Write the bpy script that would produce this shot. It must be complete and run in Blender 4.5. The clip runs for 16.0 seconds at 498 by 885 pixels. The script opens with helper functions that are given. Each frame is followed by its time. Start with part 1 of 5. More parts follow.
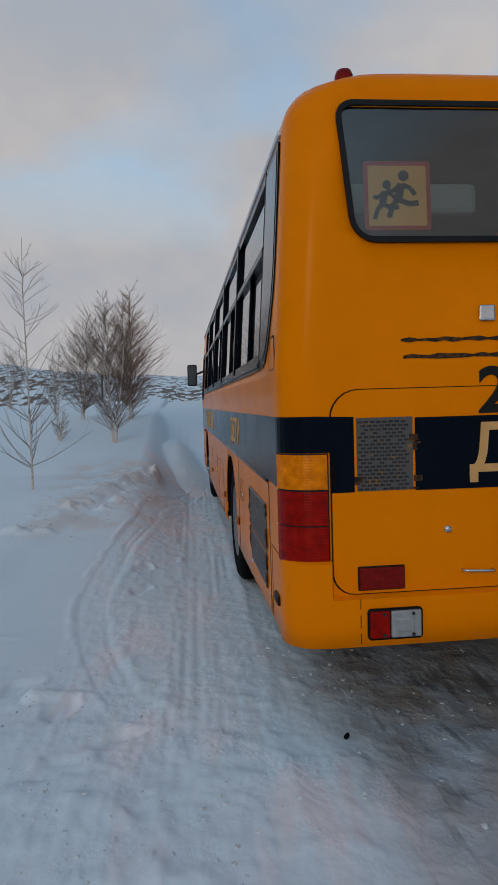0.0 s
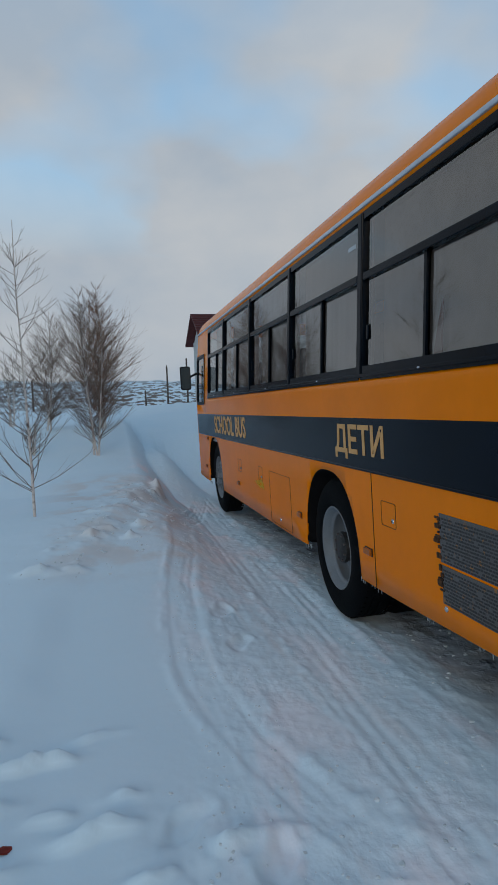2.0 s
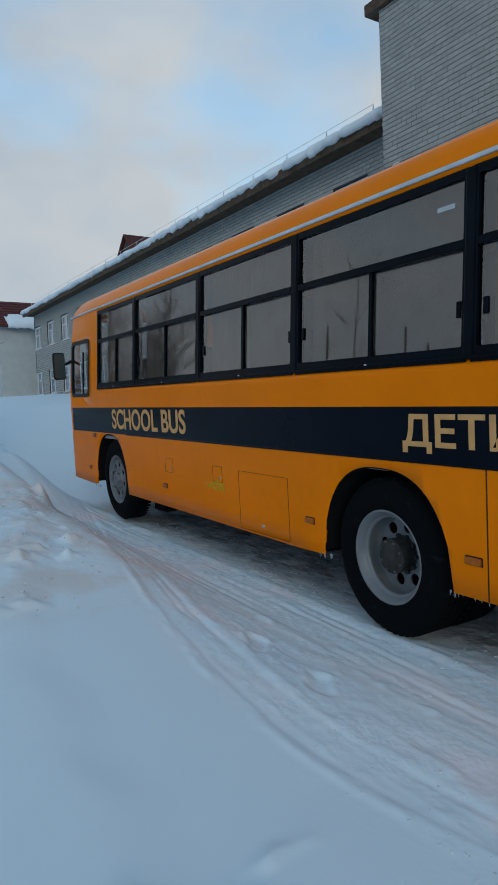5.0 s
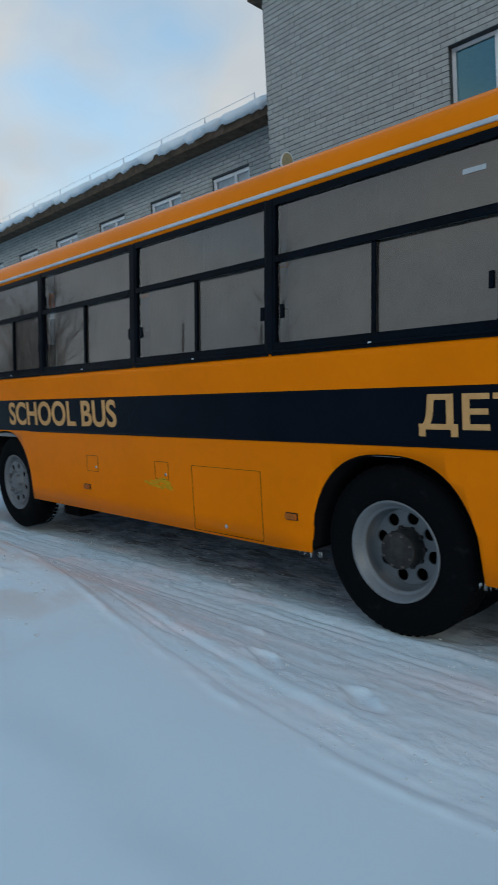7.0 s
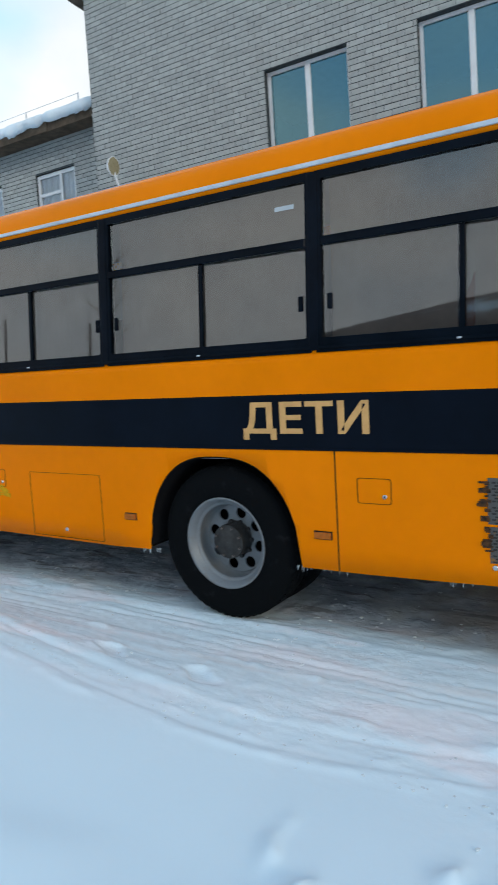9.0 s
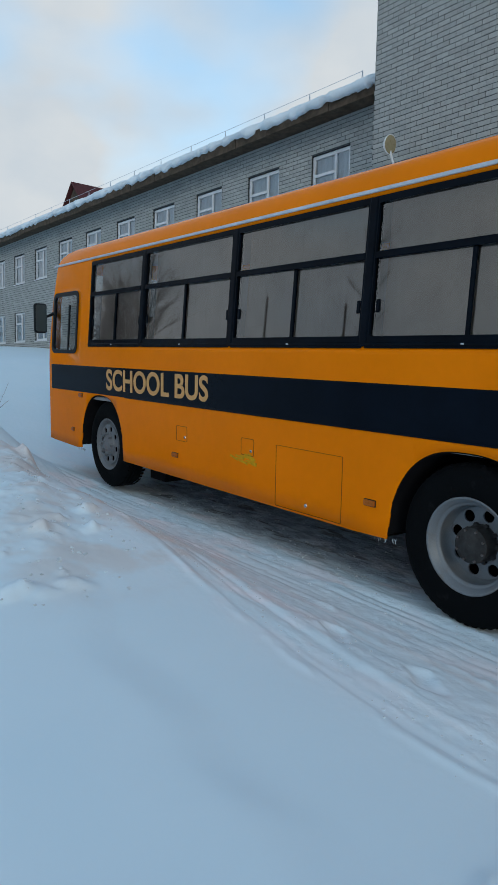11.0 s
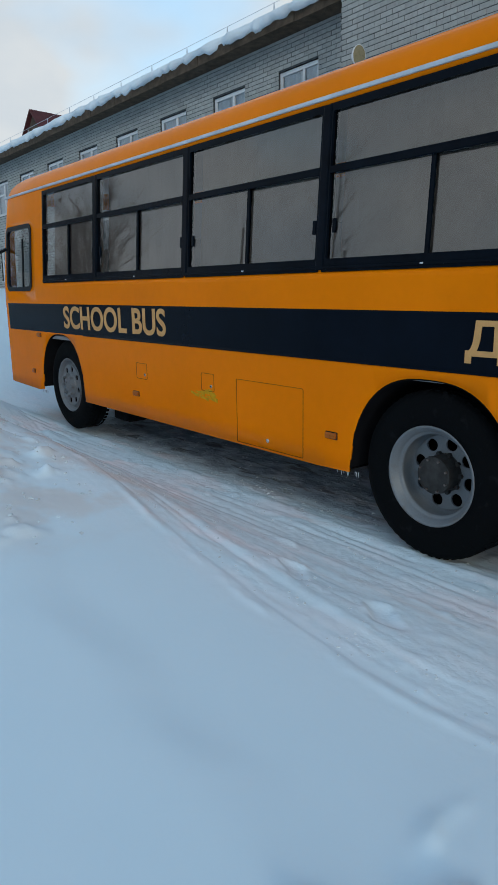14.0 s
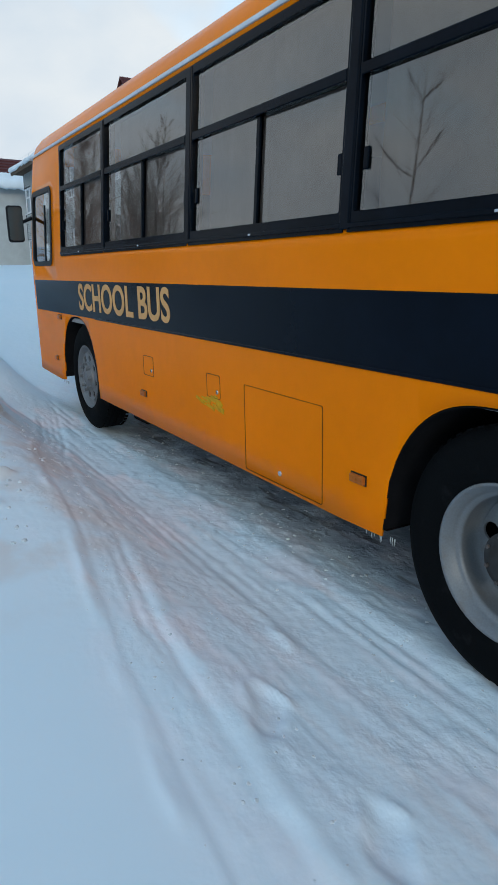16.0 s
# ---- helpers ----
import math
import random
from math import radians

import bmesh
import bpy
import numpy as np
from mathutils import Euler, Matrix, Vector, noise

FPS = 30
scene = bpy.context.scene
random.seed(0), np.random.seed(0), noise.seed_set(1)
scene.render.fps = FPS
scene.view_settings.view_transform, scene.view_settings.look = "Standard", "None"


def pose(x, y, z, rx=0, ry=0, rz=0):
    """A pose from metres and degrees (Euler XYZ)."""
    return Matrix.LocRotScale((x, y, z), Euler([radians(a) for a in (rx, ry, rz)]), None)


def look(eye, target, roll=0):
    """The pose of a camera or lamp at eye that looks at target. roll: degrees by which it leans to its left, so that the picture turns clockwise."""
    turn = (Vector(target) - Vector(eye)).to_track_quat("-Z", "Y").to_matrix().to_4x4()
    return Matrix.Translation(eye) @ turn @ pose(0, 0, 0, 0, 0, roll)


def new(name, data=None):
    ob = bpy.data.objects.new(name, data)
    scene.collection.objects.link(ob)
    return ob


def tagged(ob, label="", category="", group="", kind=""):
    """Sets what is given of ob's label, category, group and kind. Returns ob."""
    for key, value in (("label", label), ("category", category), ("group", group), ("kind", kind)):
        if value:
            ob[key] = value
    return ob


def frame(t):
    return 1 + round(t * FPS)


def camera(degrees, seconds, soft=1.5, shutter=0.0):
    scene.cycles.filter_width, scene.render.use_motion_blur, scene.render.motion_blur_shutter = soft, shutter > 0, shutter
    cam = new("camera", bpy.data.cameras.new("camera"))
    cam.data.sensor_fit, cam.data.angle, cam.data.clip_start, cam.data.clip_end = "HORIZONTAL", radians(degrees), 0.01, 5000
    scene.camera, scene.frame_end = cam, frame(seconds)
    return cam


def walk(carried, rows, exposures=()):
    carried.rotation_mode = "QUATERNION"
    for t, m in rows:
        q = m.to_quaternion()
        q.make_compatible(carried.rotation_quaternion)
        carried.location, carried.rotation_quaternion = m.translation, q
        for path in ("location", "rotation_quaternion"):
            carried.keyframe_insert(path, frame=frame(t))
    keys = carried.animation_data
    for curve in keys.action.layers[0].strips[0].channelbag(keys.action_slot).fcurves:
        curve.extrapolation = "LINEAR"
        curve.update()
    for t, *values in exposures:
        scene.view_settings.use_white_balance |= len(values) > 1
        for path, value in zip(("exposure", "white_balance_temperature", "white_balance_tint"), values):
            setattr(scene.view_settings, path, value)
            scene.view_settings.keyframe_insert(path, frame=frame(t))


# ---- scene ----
cam = camera(40.2, 16.0, 1.5, 0.12)
PATH = [
    (0, (-0.436, -2.934, 1.579), (-0.237, -0.947, 1.464), -1.7),
    (0.5, (-0.737, -2.644, 1.63), (-0.479, -0.664, 1.517), -4.3),
    (1, (-1.115, -2.363, 1.636), (-0.719, -0.412, 1.447), -1.8),
    (1.5, (-1.392, -2.05, 1.578), (-1.037, -0.091, 1.395), -2.6),
    (2, (-1.608, -1.676, 1.658), (-1.193, 0.277, 1.54), -3.6),
    (2.5, (-1.857, -1.373, 1.701), (-1.104, 0.471, 1.517), -1.8),
    (3, (-2.011, -1.12, 1.641), (-1.268, 0.733, 1.525), -2.5),
    (3.5, (-2.207, -0.775, 1.632), (-1.497, 1.083, 1.423), -1.8),
    (3.7, (-2.281, -0.694, 1.652), (-1.504, 1.14, 1.467), -0.8),
    (5.8, (-3.234, 0.236, 1.675), (-2.116, 1.885, 1.499), -1.6),
    (6, (-3.268, 0.354, 1.668), (-2.106, 1.97, 1.473), 0.0),
    (6.5, (-3.268, 0.614, 1.619), (-2.175, 2.285, 1.509), -8.4),
    (7, (-3.311, 0.808, 1.612), (-1.947, 2.258, 1.424), -3.2),
    (7.5, (-3.532, 0.814, 1.643), (-1.725, 1.635, 1.396), 1.6),
    (8, (-3.641, 0.728, 1.676), (-1.672, 1.016, 1.473), 3.3),
    (8.3, (-3.624, 0.679, 1.687), (-1.644, 0.917, 1.529), 1.1),
    (8.5, (-3.644, 0.658, 1.691), (-1.692, 1.06, 1.517), 0.1),
    (9, (-3.611, 0.575, 1.697), (-1.939, 1.648, 1.474), -3.3),
    (9.5, (-3.467, 0.633, 1.681), (-2.099, 2.058, 1.369), -3.1),
    (10, (-3.549, 0.633, 1.704), (-2.319, 2.185, 1.432), -0.7),
    (10.2, (-3.55, 0.652, 1.707), (-2.365, 2.244, 1.459), 0.5),
    (12.3, (-3.583, 0.688, 1.693), (-2.339, 2.227, 1.409), 1.2),
    (12.5, (-3.565, 0.665, 1.696), (-2.321, 2.202, 1.402), 0.4),
    (13, (-3.526, 0.672, 1.68), (-2.232, 2.163, 1.357), -0.3),
    (13.5, (-3.418, 0.657, 1.645), (-2.19, 2.186, 1.253), -1.0),
    (14, (-3.285, 0.722, 1.656), (-2.072, 2.249, 1.214), -0.9),
    (14.5, (-3.006, 0.99, 1.65), (-1.636, 2.371, 1.186), -3.9),
    (15, (-2.562, 1.079, 1.578), (-1.361, 2.633, 1.203), -2.8),
    (15.5, (-2.2, 1.29, 1.571), (-1.145, 2.943, 1.178), 0.3),
    (16, (-1.909, 1.591, 1.626), (-0.956, 3.275, 1.121), -1.3),
]
EXPOSURES = [(0, -0.54, 6750, 13), (0.5, -0.47, 6600, 12), (1.5, -0.50, 6050, 6), (2.5, -0.47, 6150, 6), (3.7, -0.42, 6000, 4), (6, -0.28, 6000, 4), (7, -0.22, 6100, 4),
             (7.5, 0.24, 6250, 5), (8, 0.50, 6400, 6), (8.5, 0.54, 6400, 6), (9.2, 0.46, 6350, 5), (10.2, 0.05, 6100, 4), (12.5, -0.12, 6050, 4), (13.5, -0.08, 6100, 4), (14.5, 0.09, 6100, 4), (16, 0.2, 6050, 4)]
LEVEL = Vector((0.030, 0.029, 0.9991)).rotation_difference(Vector((0, 0, 1))).to_matrix().to_4x4()
walk(cam, [(t, LEVEL @ look(e, g, r)) for t, e, g, r in PATH], EXPOSURES)

# ---- world, sun, exposure ----
SUN_DIR = Vector((-0.35, -0.88, 0.26)).normalized()
world = bpy.data.worlds.new("sky")
scene.world = world
world.use_nodes = True
wn, wl = world.node_tree.nodes, world.node_tree.links
wn.clear()
w_out, w_bg, w_sky = wn.new("ShaderNodeOutputWorld"), wn.new("ShaderNodeBackground"), wn.new("ShaderNodeTexSky")
w_sky.sky_type, w_sky.sun_disc = "NISHITA", False
w_sky.sun_elevation = math.asin(SUN_DIR.z)
w_sky.sun_rotation = math.atan2(SUN_DIR.x, SUN_DIR.y)
w_sky.air_density, w_sky.dust_density, w_sky.ozone_density = 1.0, 1.5, 1.5
w_co, w_map = wn.new("ShaderNodeTexCoord"), wn.new("ShaderNodeMapping")
w_map.inputs["Scale"].default_value = (1.6, 1.6, 2.8)
w_map.inputs["Rotation"].default_value = (0.3, 0.1, 2.1)
w_noise = wn.new("ShaderNodeTexNoise")
w_noise.inputs["Scale"].default_value, w_noise.inputs["Detail"].default_value = 1.15, 4.0
w_noise.inputs["Roughness"].default_value = 0.45
w_ramp = wn.new("ShaderNodeValToRGB")
w_ramp.color_ramp.elements[0].position, w_ramp.color_ramp.elements[0].color = 0.33, (0.0, 0.0, 0.0, 1)
w_ramp.color_ramp.elements[1].position, w_ramp.color_ramp.elements[1].color = 0.50, (1, 1, 1, 1)
w_sep, w_hz = wn.new("ShaderNodeSeparateXYZ"), wn.new("ShaderNodeMapRange")
w_hz.inputs["From Min"].default_value, w_hz.inputs["From Max"].default_value = 0.24, 0.46
w_hz.inputs["To Min"].default_value, w_hz.inputs["To Max"].default_value = 1.0, 0.0
w_max = wn.new("ShaderNodeMath")
w_max.operation = "MAXIMUM"
w_gain = wn.new("ShaderNodeVectorMath")
w_gain.operation = "MULTIPLY"
w_gain.inputs[1].default_value = (2.5, 3.0, 2.9)
w_mix = wn.new("ShaderNodeMix")
w_mix.data_type = "RGBA"
w_fine, w_tone = wn.new("ShaderNodeTexNoise"), wn.new("ShaderNodeValToRGB")
w_fine.inputs["Scale"].default_value, w_fine.inputs["Detail"].default_value, w_fine.inputs["Roughness"].default_value = 2.6, 6.0, 0.5
w_tone.color_ramp.elements[0].position, w_tone.color_ramp.elements[0].color = 0.33, (5.6, 6.1, 6.8, 1)
w_tone.color_ramp.elements[1].position, w_tone.color_ramp.elements[1].color = 0.66, (7.4, 7.3, 7.35, 1)
wl.new(w_map.outputs["Vector"], w_fine.inputs["Vector"])
wl.new(w_fine.outputs["Fac"], w_tone.inputs["Fac"])
wl.new(w_tone.outputs["Color"], w_mix.inputs[7])
w_bg.inputs["Strength"].default_value = 0.10
wl.new(w_co.outputs["Generated"], w_map.inputs["Vector"])
wl.new(w_map.outputs["Vector"], w_noise.inputs["Vector"])
wl.new(w_noise.outputs["Fac"], w_ramp.inputs["Fac"])
wl.new(w_co.outputs["Generated"], w_sep.inputs["Vector"])
wl.new(w_sep.outputs["Z"], w_hz.inputs["Value"])
w_zen, w_thin = wn.new("ShaderNodeMapRange"), wn.new("ShaderNodeMath")
w_zen.inputs["From Min"].default_value, w_zen.inputs["From Max"].default_value = 0.45, 0.80
w_zen.inputs["To Min"].default_value, w_zen.inputs["To Max"].default_value = 1.0, 0.25
w_thin.operation = "MULTIPLY"
wl.new(w_sep.outputs["Z"], w_zen.inputs["Value"])
wl.new(w_ramp.outputs["Color"], w_thin.inputs[0])
wl.new(w_zen.outputs["Result"], w_thin.inputs[1])
wl.new(w_thin.outputs["Value"], w_max.inputs[0])
wl.new(w_hz.outputs["Result"], w_max.inputs[1])
wl.new(w_sky.outputs["Color"], w_gain.inputs[0])
wl.new(w_max.outputs["Value"], w_mix.inputs["Factor"])
wl.new(w_gain.outputs["Vector"], w_mix.inputs[6])
wl.new(w_mix.outputs[2], w_bg.inputs["Color"])
wl.new(w_bg.outputs["Background"], w_out.inputs["Surface"])
sun = new("sun", bpy.data.lights.new("sun", "SUN"))
sun.data.energy, sun.data.angle, sun.data.color = 0.55, radians(12), (1.0, 0.84, 0.66)
sun.matrix_world = look(SUN_DIR * 60, (0, 0, 0))

# ---- materials ----


def material(name, color, rough=0.5, metal=0.0, spread=0.12, scale=6.0, bump=0.0, bump_scale=40.0, coat=0.0, second=None, edge=(0.45, 0.62), spec=0.15):
    """A principled surface with two scales of colour variation and fine relief; second: the colour of stains."""
    m = bpy.data.materials.new(name)
    m.use_nodes = True
    nd, lk = m.node_tree.nodes, m.node_tree.links
    bs = nd["Principled BSDF"]
    bs.inputs["Metallic"].default_value = metal
    bs.inputs["Coat Weight"].default_value = coat
    bs.inputs["Specular IOR Level"].default_value = spec
    bs.inputs["Coat Roughness"].default_value = 0.12
    co = nd.new("ShaderNodeTexCoord")
    big_n, fine = nd.new("ShaderNodeTexNoise"), nd.new("ShaderNodeTexNoise")
    for t, s, d in ((big_n, scale, 5.0), (fine, scale * 9, 3.0)):
        t.inputs["Scale"].default_value, t.inputs["Detail"].default_value = s, d
        lk.new(co.outputs["Object"], t.inputs["Vector"])
    ramp = nd.new("ShaderNodeValToRGB")
    ramp.color_ramp.elements[0].position, ramp.color_ramp.elements[1].position = (0.3, 0.7) if second is None else edge
    lo = [c * (1 - spread) for c in color] if second is None else color
    hi = [min(1, c * (1 + spread)) for c in color] if second is None else second
    ramp.color_ramp.elements[0].color, ramp.color_ramp.elements[1].color = (*lo, 1), (*hi, 1)
    lk.new(big_n.outputs["Fac"], ramp.inputs["Fac"])
    mul = nd.new("ShaderNodeMix")
    mul.data_type, mul.blend_type = "RGBA", "MULTIPLY"
    mul.inputs["Factor"].default_value = 1.0
    tone = nd.new("ShaderNodeMapRange")
    tone.inputs["To Min"].default_value, tone.inputs["To Max"].default_value = 1 - spread, 1 + spread * 0.6
    lk.new(fine.outputs["Fac"], tone.inputs["Value"])
    lk.new(ramp.outputs["Color"], mul.inputs[6])
    lk.new(tone.outputs["Result"], mul.inputs[7])
    lk.new(mul.outputs[2], bs.inputs["Base Color"])
    rr = nd.new("ShaderNodeMapRange")
    rr.inputs["To Min"].default_value, rr.inputs["To Max"].default_value = max(0.02, rough - 0.10), min(1, rough + 0.10)
    lk.new(big_n.outputs["Fac"], rr.inputs["Value"])
    lk.new(rr.outputs["Result"], bs.inputs["Roughness"])
    if bump:
        bn, bu = nd.new("ShaderNodeTexNoise"), nd.new("ShaderNodeBump")
        bn.inputs["Scale"].default_value, bn.inputs["Detail"].default_value = bump_scale, 6.0
        bu.inputs["Strength"].default_value, bu.inputs["Distance"].default_value = 1.0, bump
        lk.new(co.outputs["Object"], bn.inputs["Vector"])
        lk.new(bn.outputs["Fac"], bu.inputs["Height"])
        lk.new(bu.outputs["Normal"], bs.inputs["Normal"])
    return m


def glass_material(name, tint, rough=0.02, gloss=1.5, coat=(1, 1, 1)):
    m = bpy.data.materials.new(name)
    m.use_nodes = True
    nd, lk = m.node_tree.nodes, m.node_tree.links
    nd.clear()
    out, mix = nd.new("ShaderNodeOutputMaterial"), nd.new("ShaderNodeMixShader")
    tr, gl, fr = nd.new("ShaderNodeBsdfTransparent"), nd.new("ShaderNodeBsdfGlossy"), nd.new("ShaderNodeFresnel")
    fr.inputs["IOR"].default_value = gloss
    tr.inputs["Color"].default_value = (*tint, 1)
    gl.inputs["Roughness"].default_value = rough
    gl.inputs["Color"].default_value = (*coat, 1)
    lk.new(fr.outputs["Fac"], mix.inputs["Fac"])
    lk.new(tr.outputs["BSDF"], mix.inputs[1])
    lk.new(gl.outputs["BSDF"], mix.inputs[2])
    lk.new(mix.outputs["Shader"], out.inputs["Surface"])
    return m


ORANGE = material("bus_paint", (0.90, 0.230, 0.0), 0.22, spread=0.05, scale=1.3, bump=0.0006, bump_scale=3.0, spec=0.045)
NAVY = material("stripe_paint", (0.0025, 0.005, 0.011), 0.15, spread=0.25, scale=2.0, spec=0.06)
RUBBER = material("black_rubber", (0.010, 0.012, 0.015), 0.45, spread=0.3, scale=8)
FRAME_DARK = material("window_frame_black", (0.003, 0.006, 0.011), 0.20, spread=0.3, scale=4, spec=0.045)
DARK_PANEL = material("quarter_glass_black", (0.003, 0.008, 0.020), 0.08, spread=0.2, scale=2, coat=0.0)
TYRE = material("tyre_rubber", (0.004, 0.005, 0.006), 0.8, spread=0.35, scale=12, bump=0.002, bump_scale=60, second=(0.014, 0.015, 0.017), edge=(0.60, 0.78), spec=0.05)
RIM = material("silver_rim", (0.21, 0.23, 0.25), 0.5, metal=0.35, spread=0.2, scale=14, second=(0.2, 0.19, 0.18), edge=(0.55, 0.8))
HUB = material("dark_hub_steel", (0.05, 0.05, 0.05), 0.55, metal=0.4, spread=0.3, scale=20)
BOLT = material("worn_bolt_steel", (0.14, 0.125, 0.12), 0.5, metal=0.5, spread=0.3, scale=30)
MIRROR = material("mirror_glass", (0.05, 0.065, 0.07), 0.08, spread=0.05, scale=4, spec=0.5)
ALU = material("aluminium_rail", (0.55, 0.60, 0.66), 0.4, metal=0.3, spread=0.15, scale=5)
CHROME = material("chrome", (0.6, 0.6, 0.6), 0.2, metal=0.9, spread=0.1, scale=20)
CREAM = material("cream_lettering", (0.66, 0.37, 0.14), 0.5, spread=0.1, scale=12)
INK = material("black_ink", (0.012, 0.012, 0.012), 0.5, spread=0.2, scale=10)
AMBER = material("amber_lens", (0.95, 0.22, 0.002), 0.2, spread=0.3, scale=22, spec=0.1)
AMBER_DULL = material("dull_amber_reflector", (0.42, 0.12, 0.015), 0.3, spread=0.2, scale=40)
RED = material("red_lens", (0.30, 0.005, 0.002), 0.22, spread=0.3, scale=22, spec=0.1)
RED_DULL = material("dark_red_reflector", (0.20, 0.008, 0.006), 0.25, spread=0.25, scale=40, spec=0.1)
CLEAR = material("clear_lens", (0.30, 0.32, 0.33), 0.15, spread=0.15, scale=30, coat=0.6)
SEAM = material("panel_gap", (0.035, 0.016, 0.004), 0.8, spread=0.3, scale=20)
MESH_GREY = material("grille_mesh_grey", (0.10, 0.094, 0.09), 0.36, spread=0.35, scale=26, bump=0.002, bump_scale=120, coat=0.25, second=(0.34, 0.15, 0.03), edge=(0.60, 0.70))
MESH_DARK = material("grille_hole_dark", (0.030, 0.026, 0.024), 0.4, spread=0.3, scale=30, coat=0.35)
TAPE = material("brown_adhesive_residue", (0.10, 0.045, 0.018), 0.7, spread=0.4, scale=40, second=(0.02, 0.016, 0.014), edge=(0.4, 0.6))
SIGN_YELLOW = material("sign_yellow", (0.75, 0.42, 0.12), 0.5, spread=0.06, scale=8)
SIGN_RED = material("sign_red", (0.45, 0.05, 0.03), 0.5, spread=0.1, scale=8)
CURTAIN = material("curtain_cloth", (0.32, 0.25, 0.205), 0.9, spread=0.15, scale=3)
CURTAIN_RED = material("curtain_red_brown", (0.20, 0.06, 0.035), 0.9, spread=0.15, scale=5)
INTERIOR = material("cabin_lining", (0.30, 0.31, 0.32), 0.8, spread=0.1, scale=3)
SEAT_CLOTH = material("seat_cloth", (0.10, 0.12, 0.14), 0.9, spread=0.2, scale=12)
UNDER = material("chassis_black", (0.007, 0.007, 0.008), 0.9, spread=0.3, scale=8, spec=0.05)
SCRAPE = material("yellow_scrape", (0.66, 0.36, 0.005), 0.6, spread=0.2, scale=30)
STICKER = material("white_sticker", (0.5, 0.53, 0.56), 0.5, spread=0.05, scale=20)
BUS_GLASS = glass_material("bus_glass", (0.80, 0.81, 0.82), 0.02, 2.05)
REAR_GLASS = glass_material("rear_glass", (0.68, 0.80, 0.79), 0.02, 1.8)
# the blue of the mirrored sky is put into the hall panes' gloss tint
HOUSE_GLASS = glass_material("house_glass", (0.12, 0.24, 0.34), 0.02, 2.8, (0.42, 0.80, 0.95))
WING_GLASS = glass_material("wing_glass", (0.80, 0.86, 0.90), 0.02, 1.6)
MORTAR = material("dark_mortar", (0.065, 0.075, 0.08), 0.95, spread=0.25, scale=9, bump=0.004, bump_scale=90)
PVC = material("white_pvc", (0.74, 0.76, 0.78), 0.35, spread=0.05, scale=5)
LINTEL = material("rusty_brown_lintel", (0.07, 0.035, 0.028), 0.7, spread=0.3, scale=10)
EAVE = material("weathered_eave_board", (0.10, 0.075, 0.055), 0.85, spread=0.35, scale=6, bump=0.004, bump_scale=30)
ROOF_RED = material("maroon_roof_tile", (0.09, 0.028, 0.028), 0.55, spread=0.2, scale=4)
PLASTER = material("painted_wall", (0.50, 0.53, 0.53), 0.9, spread=0.08, scale=2)
WOOD_POLE = material("grey_pole_wood", (0.10, 0.085, 0.075), 0.9, spread=0.3, scale=8)
BARK = material("birch_bark", (0.66, 0.60, 0.56), 0.85, spread=0.2, scale=14, second=(0.07, 0.055, 0.05), edge=(0.56, 0.70))
TWIG = material("brown_twig", (0.19, 0.145, 0.12), 0.85, spread=0.3, scale=10)
TWIG_GREY = material("grey_brown_twig", (0.21, 0.175, 0.155), 0.85, spread=0.3, scale=10)
TWIG_RED = material("reddish_twig", (0.22, 0.12, 0.08), 0.85, spread=0.3, scale=10)
LAMP_GLASS = material("lamp_lens", (0.30, 0.26, 0.16), 0.3, spread=0.1, scale=20)
LEAF = material("red_leaf", (0.22, 0.03, 0.02), 0.7, spread=0.3, scale=50)
ICE = material("icicle", (0.42, 0.48, 0.52), 0.12, spread=0.1, scale=20)
SNOW = material("roof_snow", (0.76, 0.84, 0.90), 0.85, spread=0.04, scale=2, bump=0.02, bump_scale=6)


def brick_material():
    m = material("pale_silicate_brick", (0.412, 0.425, 0.41), 0.9, spread=0.10, scale=14, bump=0.003, bump_scale=120)
    nd, lk = m.node_tree.nodes, m.node_tree.links
    bs = nd["Principled BSDF"]
    info, geo, add = nd.new("ShaderNodeObjectInfo"), nd.new("ShaderNodeNewGeometry"), nd.new("ShaderNodeMath")
    add.operation = "ADD"
    lk.new(info.outputs["Random"], add.inputs[0])
    lk.new(geo.outputs["Random Per Island"], add.inputs[1])
    tone, mul = nd.new("ShaderNodeMapRange"), nd.new("ShaderNodeMix")
    tone.inputs["From Max"].default_value = 2.0
    tone.inputs["To Min"].default_value, tone.inputs["To Max"].default_value = 0.82, 1.15
    mul.data_type, mul.blend_type = "RGBA", "MULTIPLY"
    mul.inputs["Factor"].default_value = 1.0
    src = bs.inputs["Base Color"].links[0].from_socket
    lk.new(add.outputs["Value"], tone.inputs["Value"])
    lk.new(src, mul.inputs[6])
    lk.new(tone.outputs["Result"], mul.inputs[7])
    lk.new(mul.outputs[2], bs.inputs["Base Color"])
    return m


BRICK = brick_material()


